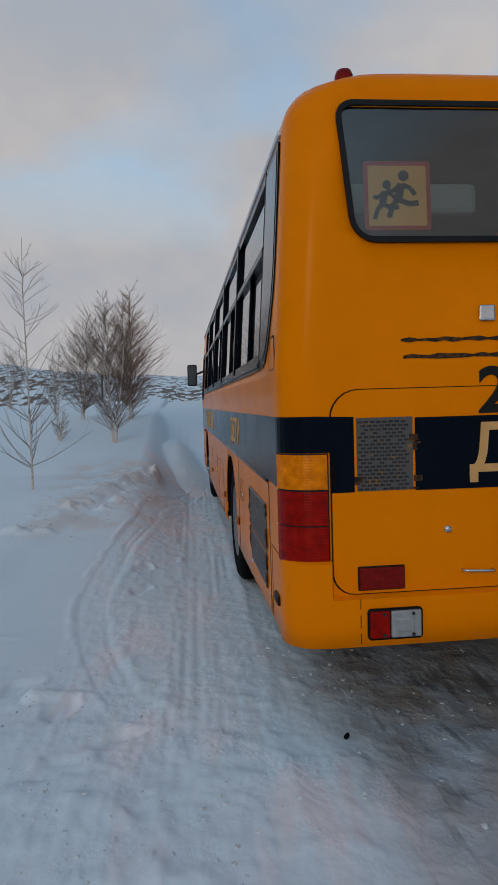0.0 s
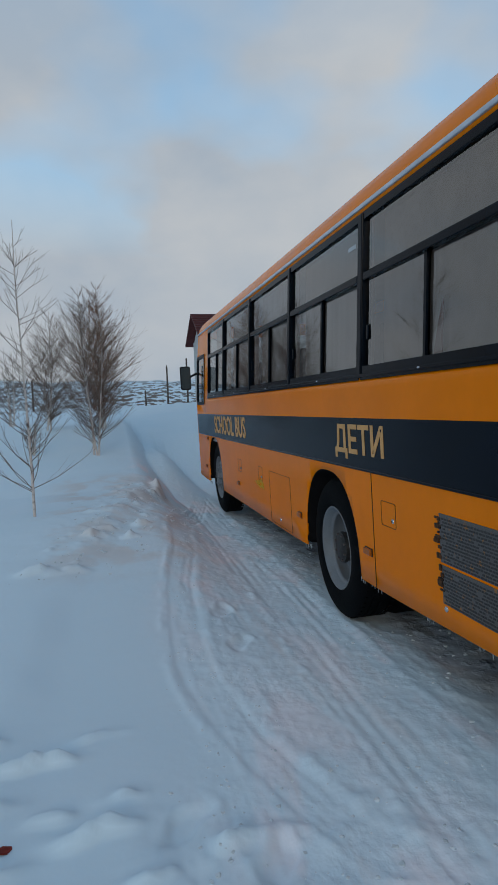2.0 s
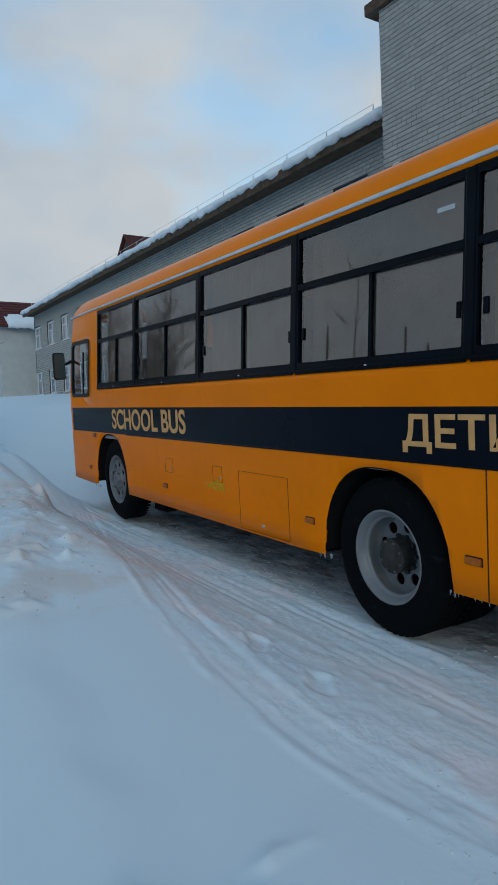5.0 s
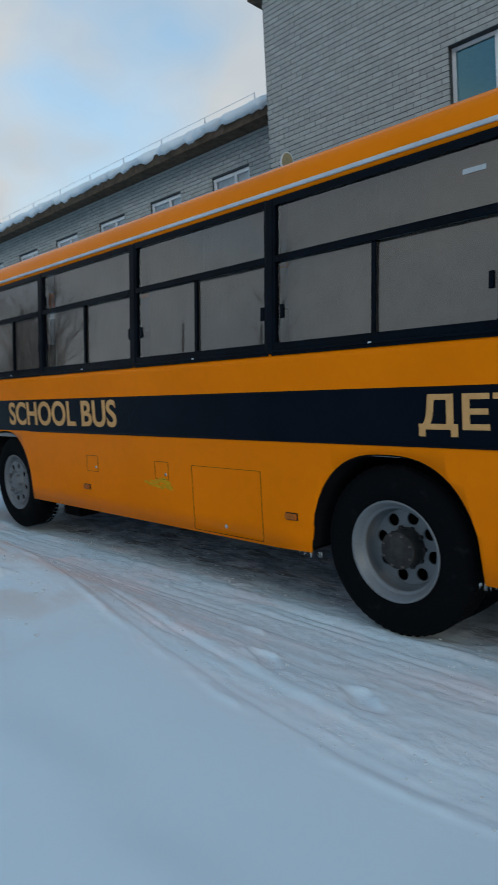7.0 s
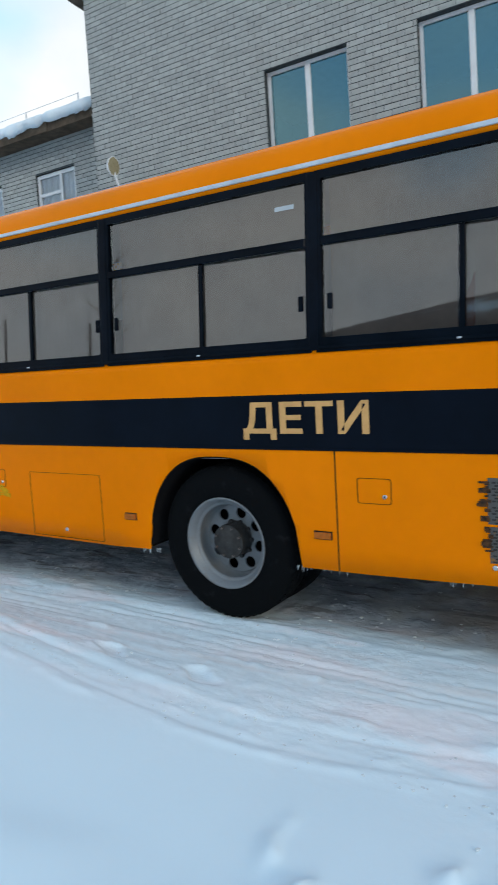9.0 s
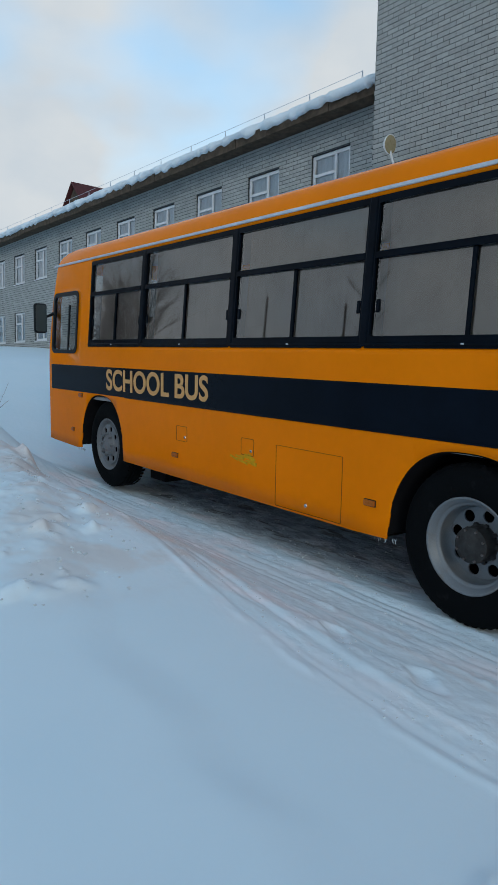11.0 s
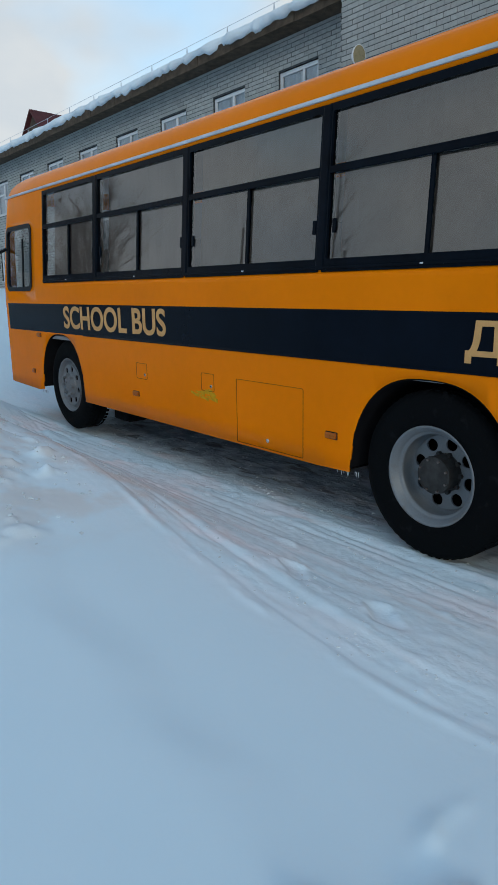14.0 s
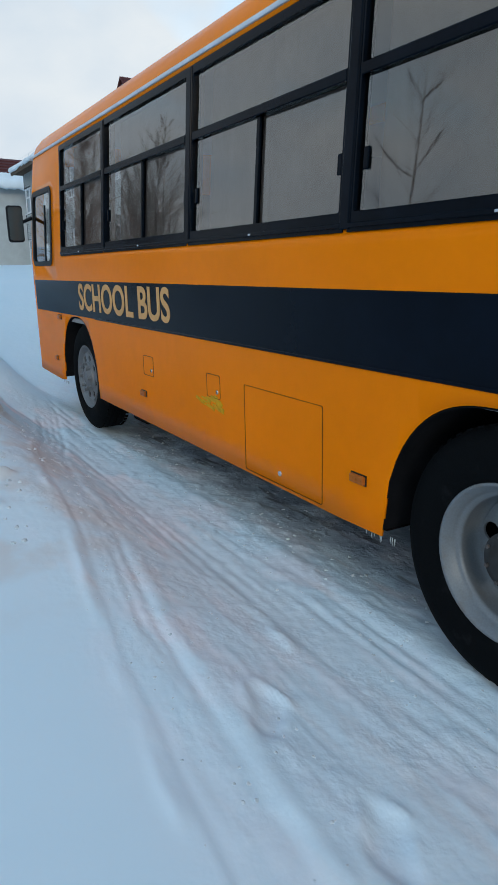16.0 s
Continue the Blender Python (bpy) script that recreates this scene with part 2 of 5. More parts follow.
def ground_material():
    """Fresh snow, packed and dirty ice on the drive with the bus's shade tinted in, rocks showing on the far slopes."""
    m = bpy.data.materials.new("snow_ground")
    m.use_nodes = True
    nd, lk = m.node_tree.nodes, m.node_tree.links
    bs = nd["Principled BSDF"]
    bs.inputs["Roughness"].default_value = 0.75
    bs.inputs["Specular IOR Level"].default_value = 0.25
    co = nd.new("ShaderNodeTexCoord")
    sep = nd.new("ShaderNodeSeparateXYZ")
    lk.new(co.outputs["Object"], sep.inputs["Vector"])

    def noise_of(scale, detail=5.0, stretch=(1, 1, 1)):
        mp, t = nd.new("ShaderNodeMapping"), nd.new("ShaderNodeTexNoise")
        mp.inputs["Scale"].default_value = stretch
        t.inputs["Scale"].default_value, t.inputs["Detail"].default_value = scale, detail
        lk.new(co.outputs["Object"], mp.inputs["Vector"])
        lk.new(mp.outputs["Vector"], t.inputs["Vector"])
        return t.outputs["Fac"]

    def ramp(value, a, b, lo=0.0, hi=1.0):
        r = nd.new("ShaderNodeMapRange")
        r.interpolation_type = "SMOOTHSTEP"
        for k, v in (("From Min", a), ("From Max", b), ("To Min", lo), ("To Max", hi)):
            r.inputs[k].default_value = v
        lk.new(value, r.inputs["Value"])
        return r.outputs["Result"]

    def times(*vals):
        cur = vals[0]
        for v in vals[1:]:
            k = nd.new("ShaderNodeMath")
            k.operation = "MULTIPLY"
            lk.new(cur, k.inputs[0])
            lk.new(v, k.inputs[1])
            cur = k.outputs["Value"]
        return cur

    def blend(col, other, fac):
        mx = nd.new("ShaderNodeMix")
        mx.data_type = "RGBA"
        lk.new(fac, mx.inputs["Factor"])
        lk.new(col, mx.inputs[6])
        mx.inputs[7].default_value = (*other, 1)
        return mx.outputs[2]

    base = nd.new("ShaderNodeValToRGB")
    base.color_ramp.elements[0].color, base.color_ramp.elements[1].color = (0.675, 0.822, 0.91, 1), (0.755, 0.862, 0.93, 1)
    lk.new(noise_of(1.3), base.inputs["Fac"])
    col = base.outputs["Color"]
    x, y = sep.outputs["X"], sep.outputs["Y"]
    lane = times(ramp(x, -1.5, -0.9), ramp(x, 3.4, 2.8), ramp(y, 12.0, 9.5))
    tracks = ramp(noise_of(2.2, 6.0, (1.5, 0.5, 1)), 0.47, 0.62)
    col = blend(col, (0.88, 0.84, 0.88), times(lane, tracks, ramp(noise_of(0.7), 0.35, 0.65, 0.1, 0.85)))
    col = blend(col, (0.74, 0.66, 0.64), times(lane, ramp(noise_of(3.4, 5.0, (2.2, 0.35, 1)), 0.54, 0.74, 0.0, 0.3)))
    # dirty ice; its blue-grey also paints in the shade under the bus
    shaded_ice = times(ramp(x, 0.12, 0.60), ramp(x, 3.1, 2.6), ramp(y, -2.6, 0.9), ramp(y, 10.2, 7.5))
    col = blend(col, (0.25, 0.315, 0.42), times(shaded_ice, ramp(noise_of(5.0, 8.0, (1.1, 0.8, 1)), 0.36, 0.62, 0.35, 0.9)))
    grimy = times(shaded_ice, ramp(y, 3.0, 1.4))
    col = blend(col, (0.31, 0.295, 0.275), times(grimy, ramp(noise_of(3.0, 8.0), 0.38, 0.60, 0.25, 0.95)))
    col = blend(col, (0.10, 0.10, 0.105), times(shaded_ice, ramp(noise_of(4.0, 8.0, (2.6, 0.5, 1)), 0.56, 0.68, 0.0, 0.7)))
    dirt = times(ramp(x, -2.6, -2.0), ramp(x, -0.5, -0.9), ramp(y, 4.0, 5.0), ramp(y, 9.4, 8.6))
    col = blend(col, (0.66, 0.57, 0.52), times(dirt, ramp(noise_of(1.9), 0.44, 0.62, 0.05, 0.5)))
    far = times(ramp(y, 62, 75), ramp(noise_of(0.9, 9.0, (1.0, 0.32, 1.6)), 0.48, 0.54), ramp(noise_of(0.03, 4.0), 0.35, 0.55, 0.35, 1.0))
    col = blend(col, (0.14, 0.115, 0.10), far)
    col = blend(col, (0.11, 0.09, 0.08), times(ramp(x, -55, -80), ramp(noise_of(0.08, 8.0), 0.32, 0.46)))
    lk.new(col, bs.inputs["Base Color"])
    add = nd.new("ShaderNodeMath")
    add.operation = "ADD"
    lk.new(times(ramp(x, -1.6, -0.6, 0.25, 1.0), noise_of(9.0, 8.0)), add.inputs[0])
    lk.new(times(lane, ramp(noise_of(3.2, 5.0), 0.40, 0.66, 0.15, 1.0), noise_of(21.0, 9.0, (1.2, 0.9, 1))), add.inputs[1])
    crust = nd.new("ShaderNodeMath")
    crust.operation = "ADD"
    lk.new(add.outputs["Value"], crust.inputs[0])
    lk.new(times(shaded_ice, ramp(noise_of(13.0, 7.0, (1.0, 0.8, 1)), 0.45, 0.70, 0.0, 0.9)), crust.inputs[1])
    bu = nd.new("ShaderNodeBump")
    bu.inputs["Strength"].default_value, bu.inputs["Distance"].default_value = 0.7, 0.011
    lk.new(crust.outputs["Value"], bu.inputs["Height"])
    lk.new(bu.outputs["Normal"], bs.inputs["Normal"])
    return m


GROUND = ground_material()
CRUMB = material("packed_snow_crumb", (0.62, 0.68, 0.72), 0.9, spread=0.12, scale=20)

# ---- mesh helpers ----


def link_mesh(name, bm, mat, smooth=False, recalc=True):
    if recalc:
        bmesh.ops.recalc_face_normals(bm, faces=bm.faces)
    me = bpy.data.meshes.new(name)
    bm.to_mesh(me)
    bm.free()
    if mat:
        me.materials.append(mat)
    if smooth:
        for p in me.polygons:
            p.use_smooth = True
    return new(name, me)


def part(name, bm, mat, parent, label="", smooth=False):
    ob = link_mesh(name, bm, mat, smooth)
    ob.parent = parent
    return tagged(ob, label)


def thing(name, label, category, m=None, group="", kind=""):
    ob = new(name)
    ob.empty_display_size = 0.2
    if m is not None:
        ob.matrix_world = m
    return tagged(ob, label, category, group, kind)


def box(bm, x0, x1, y0, y1, z0, z1):
    vs = [bm.verts.new((x, y, z)) for x in (x0, x1) for y in (y0, y1) for z in (z0, z1)]
    for f in ((0, 1, 3, 2), (4, 6, 7, 5), (0, 4, 5, 1), (2, 3, 7, 6), (0, 2, 6, 4), (1, 5, 7, 3)):
        bm.faces.new([vs[i] for i in f])


def soft_box(x0, x1, y0, y1, z0, z1, r=0.01, seg=2):
    bm = bmesh.new()
    box(bm, x0, x1, y0, y1, z0, z1)
    bmesh.ops.recalc_face_normals(bm, faces=bm.faces)
    bmesh.ops.bevel(bm, geom=bm.edges[:], offset=r, segments=seg, affect="EDGES", profile=0.5)
    return bm


def rounded(u0, u1, v0, v1, r, seg=5):
    """Corner points of a rounded rectangle in a plane; r: one radius or four, from the low corner round."""
    rs = (r,) * 4 if isinstance(r, (int, float)) else r
    pts = []
    for (cu, cv, a0), q in zip(((u0, v0, 180), (u1, v0, 270), (u1, v1, 0), (u0, v1, 90)), rs):
        ou, ov = (cu + q if cu == u0 else cu - q), (cv + q if cv == v0 else cv - q)
        for k in range(seg + 1):
            t = radians(a0 + 90 * k / seg)
            pts.append((ou + q * math.cos(t), ov + q * math.sin(t)))
    return pts


def slab(bm, pts, axis, a, b):
    """A plate with the outline pts, between a and b along axis ('x': pts are y, z; 'y': x, z; 'z': x, y)."""
    put = {"x": lambda p, d: (d, p[0], p[1]), "y": lambda p, d: (p[0], d, p[1]), "z": lambda p, d: (p[0], p[1], d)}[axis]
    lo, hi = [bm.verts.new(put(p, a)) for p in pts], [bm.verts.new(put(p, b)) for p in pts]
    bm.faces.new(lo)
    bm.faces.new(hi[::-1])
    for i in range(len(pts)):
        j = (i + 1) % len(pts)
        bm.faces.new((lo[i], lo[j], hi[j], hi[i]))


def ring(bm, outer, inner, axis, a, b):
    """A frame between two outlines of the same number of points."""
    put = {"x": lambda p, d: (d, p[0], p[1]), "y": lambda p, d: (p[0], d, p[1])}[axis]
    v = [[bm.verts.new(put(p, d)) for p in pts] for d in (a, b) for pts in (outer, inner)]
    count = len(outer)
    for i in range(count):
        j = (i + 1) % count
        bm.faces.new((v[0][i], v[0][j], v[1][j], v[1][i]))
        bm.faces.new((v[2][i], v[3][i], v[3][j], v[2][j]))
        bm.faces.new((v[0][i], v[2][i], v[2][j], v[0][j]))
        bm.faces.new((v[1][i], v[1][j], v[3][j], v[3][i]))


def lathe(bm, profile, centre, seg=48):
    """Turns (x, r) points round an axis along x through centre."""
    rows = []
    for px, r in profile:
        rows.append([bm.verts.new((centre[0] + px, centre[1] + r * math.cos(2 * math.pi * k / seg), centre[2] + r * math.sin(2 * math.pi * k / seg))) for k in range(seg)])
    for a, b in zip(rows, rows[1:]):
        for k in range(seg):
            bm.faces.new((a[k], a[(k + 1) % seg], b[(k + 1) % seg], b[k]))
    return rows


def tube(bm, pts, radii, sides=5):
    """A tapered tube along points."""
    prev = None
    for i, p in enumerate(pts):
        p = Vector(p)
        d = (Vector(pts[min(i + 1, len(pts) - 1)]) - Vector(pts[max(i - 1, 0)])).normalized()
        u = d.cross(Vector((0.31, 0.9, 0.17))).normalized()
        w = d.cross(u)
        cur = [bm.verts.new(p + (u * math.cos(2 * math.pi * k / sides) + w * math.sin(2 * math.pi * k / sides)) * radii[i]) for k in range(sides)]
        if prev:
            for k in range(sides):
                bm.faces.new((prev[k], prev[(k + 1) % sides], cur[(k + 1) % sides], cur[k]))
        prev = cur
    return bm


def lettering(name, text, size, mat, m, parent, squeeze=1.0, label=""):
    cu = bpy.data.curves.new(name, "FONT")
    cu.body, cu.size, cu.extrude, cu.offset = text, 1.0, 0.0012, 0.022
    tmp = bpy.data.objects.new(name, cu)
    scene.collection.objects.link(tmp)
    me = bpy.data.meshes.new_from_object(tmp.evaluated_get(bpy.context.evaluated_depsgraph_get()))
    bpy.data.objects.remove(tmp)
    me.materials.append(mat) if not me.materials else None
    me.materials[0] = mat
    xs = [v.co.x for v in me.vertices]
    ys = [v.co.y for v in me.vertices]
    for v in me.vertices:
        v.co.x = (v.co.x - min(xs)) / (max(xs) - min(xs)) * squeeze
        v.co.y = (v.co.y - min(ys)) / (max(ys) - min(ys)) * size
    ob = new(name, me)
    ob.parent = parent
    ob.matrix_local = m
    return tagged(ob, label)


def pane(name, pts, axis, d, mat, parent, out=-1):
    """A sheet of glass whose face looks out along -axis (out=-1) or +axis."""
    put = {"x": lambda p: (d, p[0], p[1]), "y": lambda p: (p[0], d + rear_y(p[1]) if name == "rear_pane" else d, p[1])}[axis]
    bm = bmesh.new()
    f = bm.faces.new([bm.verts.new(put(p)) for p in pts])
    f.normal_update()
    k = {"x": 0, "y": 1}[axis]
    if f.normal[k] * out < 0:
        f.normal_flip()
    ob = link_mesh(name, bm, mat, False, False)
    ob.parent = parent
    return ob

# ---- ground ----


def step(a, b, v):
    t = np.clip((v - a) / (b - a), 0, 1)
    return t * t * (3 - 2 * t)


def waves(x, y, seed, octaves=4, scale=1.0):
    """Smooth pseudo-random relief in about -1..1."""
    rng = np.random.RandomState(seed)
    out, amp = np.zeros_like(x), 1.0
    for o in range(octaves):
        for _ in range(5):
            ang, ph, k = rng.uniform(0, 6.283), rng.uniform(0, 6.283), scale * 2 ** o * rng.uniform(0.7, 1.4)
            out += amp / 5 * np.sin(k * (x * math.cos(ang) + y * math.sin(ang)) + ph + 1.3 * np.sin(k * 0.6 * (y * math.cos(ang) - x * math.sin(ang)) + 2 * ph))
        amp *= 0.55
    return out * 1.3


def lane_x(y):
    return np.interp(y, [-6, -3, 0, 2, 3.5, 5.7, 7.5, 10, 12], [-0.8, -1.05, -1.28, -1.25, -1.2, -0.88, -0.62, -0.15, 0.3])


def track_x(y):
    """The outer edge of the newest wheel track, which swings out beside the bus and back."""
    return np.interp(y, [-3, -1.5, -0.5, 0.2, 0.77, 1.13, 1.58, 1.95, 2.5, 3.2, 3.9, 4.4, 5.1, 6.1, 6.8, 8.0, 10, 12],
                     [0.8, 0.3, -0.2, -0.62, -0.95, -1.06, -1.19, -1.24, -1.30, -1.28, -1.21, -1.15, -1.03, -0.97, -0.86, -0.55, -0.15, 0.3])


def height(x, y):
    x, y = np.asarray(x, float), np.asarray(y, float)
    base = 0.030 * np.clip(x, -12, 8) + 0.029 * np.clip(y, -12, 14)
    edge = np.interp(y, [-5, 4.0, 6.2, 7.6, 8.5, 9.3, 10.6, 12], [-2.0, -1.9, -1.30, -0.98, -0.76, -0.6, -0.2, 1.0])
    inward = edge - x
    # the snow beside the drive climbs with the slope and steps up once more past the tracks
    climb = np.interp(y, [-6, 0, 2, 3.3, 4.4, 5.7, 6.4, 8.2, 9.5, 10.8, 14, 22], [0.0, 0.0, 0.03, 0.11, 0.21, 0.36, 0.40, 0.43, 0.62, 0.86, 1.35, 1.8])
    bank = climb * step(-0.25, -1.2, x) + np.interp(y, [-6, 5, 6.2, 9.0, 11], [0.03, 0.03, 0.09, 0.10, 0.0]) * step(0.0, 0.35, inward + 0.06 * waves(x, y, 5, 3, 3.0))
    # the broken tip of the bank
    tip = np.exp(-(((x + 0.90 - 0.10 * (y - 8.5)) / 0.085) ** 2)) * step(8.05, 8.45, y) * step(9.1, 8.6, y)
    bank = bank + tip * (0.15 + 0.06 * waves(x, y, 6, 3, 11.0))
    bank = np.maximum(bank, 0.75 * step(8.8, 12.0, y) * step(0.3, -0.6, x))
    front = 1.65 * step(10.3, 18.5, y) * step(16, 9, np.abs(x))
    side = step(3.3, 6.6, x) * np.interp(y, [-6, 10, 20], [1.85, 1.75, 1.3])
    h = base + np.maximum(np.maximum(bank, front), side)
    h += 0.75 * step(18, 34, y) * step(-30, 5, x)
    # crumbled snow on the slope beside the drive
    slope = np.exp(-((inward - 0.35) / 0.45) ** 2) * step(4.6, 5.6, y) * step(9.2, 8.4, y)
    h += slope * (0.035 * np.maximum(0, waves(x, y, 9, 3, 3.2)) + 0.016 * np.maximum(0, waves(x, y, 10, 3, 14.0)))
    # wheel tracks: a ribbed band that curves in from the drive, and older bands beside the bus
    d = x - track_x(y) + 0.012 * waves(x, y, 73, 3, 4.0)
    dl = x - lane_x(y)
    along = step(11.5, 8.5, y)
    fresh = step(0.1, 1.3, y) * along
    wear = np.clip(0.15 + 1.5 * waves(x * 2.4, y * 0.5, 12, 4, 3.0), 0.0, 1)

    def ribs(v, width, count, depth):
        v = v + 0.008 * waves(x, y, 71, 2, 1.6) + 0.005 * waves(x, y, 72, 2, 19.0)
        inside = step(-0.012, 0.012, v) * step(width + 0.012, width - 0.012, v)
        return inside * depth * (0.5 + 0.5 * np.cos(2 * np.pi * count * v / width)) - inside * depth * 1.15

    h += fresh * (wear * ribs(d, 0.25, 4, 0.005) - 0.008 * step(0.0, 0.04, d) * step(0.27, 0.22, d))
    h += fresh * 0.007 * np.exp(-((d - 0.29) / 0.035) ** 2) * np.clip(0.45 + 1.1 * waves(x, y, 31, 4, 5.0), 0, 1.3)
    h += fresh * 0.012 * np.exp(-((d + 0.03) / 0.028) ** 2) * np.clip(0.4 + waves(x, y, 32, 4, 7.0), 0, 1.2)
    # a shallow step inside the arc, and the older bands beside the bus
    inner = x + 0.82 + 0.02 * np.sin(1.7 * y) + 0.008 * waves(x, y, 74, 3, 8.0)
    h -= 0.009 * step(-0.03, 0.03, inner) * step(0.22, 0.05, inner) * np.clip(0.6 + waves(x, y, 75, 3, 4.0), 0, 1) * step(0.9, 1.6, y) * step(4.4, 3.6, y)
    e = x - np.interp(y, [-4, 0, 4, 8, 11], [-0.62, -0.60, -0.52, -0.46, -0.40])
    h += along * wear * (ribs(e, 0.24, 3, 0.006) + ribs(e - 0.30, 0.22, 3, 0.008)) * step(-1.2, 0.8, y)
    h += along * 0.020 * np.exp(-((e - 0.04) / 0.035) ** 2) * np.clip(waves(x, y, 35, 4, 6.0), 0, 1.2)
    h += along * 0.010 * np.exp(-((e - 0.575) / 0.05) ** 2) * np.clip(0.6 + waves(x, y, 34, 4, 4.0), 0, 1.2)
    lane = step(-0.02, 0.05, dl) * step(0.35, 0.0, x) * along
    h += lane * 0.0045 * np.maximum(0, waves(x * 9.0, y * 0.7, 28, 3, 3.2) - 0.1)
    h += lane * (0.0025 * waves(x * 1.5, y * 0.9, 21, 3, 9.0) + 0.003 * waves(x, y, 22, 3, 2.6) + 0.007 * np.maximum(0, waves(x, y, 23, 3, 24.0) - 0.35) + 0.008 * np.maximum(0, waves(x, y, 24, 3, 9.0) - 0.4))
    h -= 0.035 * step(0.45, 1.15, e) * step(3.2, 2.9, x) * along
    # trampled snow where the track leaves the drive
    chop = step(1.5, 0.5, y) * step(-4.0, -2.5, y) * step(-2.0, -1.3, x) * step(0.1, -0.35, x)
    h += chop * (0.016 * np.maximum(0, waves(x, y, 25, 3, 7.0) - 0.1) + 0.010 * np.maximum(0, waves(x, y, 26, 3, 19.0)) - 0.012 * np.maximum(0, waves(x, y, 27, 2, 5.0) - 0.3))
    # icy ruts under and behind the bus
    rut = step(-0.1, 0.3, x) * step(2.9, 2.5, x) * step(10.5, 9, y)
    h += rut * (0.012 * waves(x * 1.8, y * 0.7, 33, 5, 5.0) + 0.012 * np.maximum(0, waves(x, y, 36, 3, 21.0) - 0.25))
    # soft wind relief of the untouched snow
    soft = step(0.0, -0.7, np.minimum(d, dl))
    h += soft * (0.02 * waves(x, y, 41, 3, 0.9) + 0.0015 * waves(x, y, 42, 3, 6.0))
    # footprints with raised rims
    rng = random.Random(4)
    prints = [(-1.11, 0.60, 1.2), (-0.80, 0.27, 0.5), (-1.40, 0.93, 0.9), (-1.05, 0.02, 0.7), (-0.83, 3.40, 1.3), (-0.82, 2.76, 1.1)]
    for px, py, a in prints:
        u, v = (x - px) * math.cos(a) + (y - py) * math.sin(a), (y - py) * math.cos(a) - (x - px) * math.sin(a)
        u, v = u + 0.02 * np.sin(31 * v + 9 * a), v + 0.014 * np.sin(27 * u + 5 * a)
        r2 = (u / 0.14) ** 2 + (v / 0.062) ** 2
        h += -0.026 * np.exp(-r2 ** 2.5) + 0.009 * (0.6 + 0.9 * waves(x, y, 65, 3, 28.0)) * np.exp(-((np.sqrt(r2) - 1.35) / 0.28) ** 2) / (1 + np.exp(-np.clip(u / 0.03, -30, 30)))
    # long thrown-up ridges of loose snow
    for px, py, l, w, hh in ((-1.99, 1.54, 0.22, 0.05, 0.050), (-1.73, 0.93, 0.17, 0.05, 0.055), (-1.28, 0.74, 0.16, 0.05, 0.05), (-1.62, 1.17, 0.13, 0.045, 0.04), (-2.15, 1.2, 0.12, 0.05, 0.04), (-2.35, 1.75, 0.18, 0.05, 0.045), (-1.95, 1.08, 0.09, 0.04, 0.035),
                             (-1.55, 0.62, 0.20, 0.04, 0.035), (-1.85, 0.45, 0.22, 0.04, 0.035), (-2.2, 0.75, 0.2, 0.04, 0.04), (-1.45, 0.2, 0.12, 0.04, 0.03), (-1.75, 1.75, 0.14, 0.04, 0.03),
                             (-2.02, 4.55, 0.17, 0.08, 0.055), (-2.32, 4.60, 0.14, 0.08, 0.045), (-1.67, 5.70, 0.11, 0.07, 0.055), (-1.82, 5.5, 0.09, 0.06, 0.04), (-1.42, 5.45, 0.09, 0.07, 0.05), (-1.30, 5.9, 0.10, 0.07, 0.05), (-1.15, 6.3, 0.09, 0.07, 0.04)):
        u, v = (x - px) + 0.3 * (y - py) + 0.015 * np.sin(21 * y), (y - py) - 0.2 * (x - px) + 0.012 * np.sin(23 * x)
        h += 1.25 * hh * np.exp(-((u / l) ** 2) ** 1.3) * np.where(v < 0, np.exp(-(v / (w * 0.6)) ** 2), np.exp(-(v / (w * 1.25)) ** 2)) * np.clip(0.75 + 0.9 * waves(x, y, 61, 3, 10.0), 0.15, 1.5)
    # lumps of snow on the bank
    for _ in range(22):
        py = rng.uniform(4.6, 8.4)
        px = float(np.interp(py, [4.6, 6.4, 8.4], [-1.9, -1.35, -0.95])) + rng.uniform(-0.55, 0.15)
        r = rng.uniform(0.025, 0.06)
        h += (0.7 + 0.5 * waves(x, y, 63, 2, 26.0)) * r * 0.6 * np.exp(-(((x - px) ** 2 + (y - py) ** 2) / r ** 2) ** 1.4)
    # far slopes
    far = step(64, 135, y)
    h += far * (9.5 + 3.2 * waves(x, y, 51, 4, 0.030)) + far * 0.5 * waves(x, y, 52, 4, 0.22)
    h += step(-50, -170, x) * step(150, 60, y) * (29 + 5 * waves(x, y, 53, 4, 0.02))
    return h


def spread_axis(lo, hi, fine, reach, grow=1.16):
    mid = list(np.arange(lo, hi, fine))
    up, d = [mid[-1]], fine
    while up[-1] < reach:
        d *= grow
        up.append(up[-1] + min(d, 18))
    dn, d = [lo], fine
    while dn[-1] > -reach:
        d *= grow
        dn.append(dn[-1] - min(d, 18))
    return np.array(dn[:0:-1] + mid + up[1:])


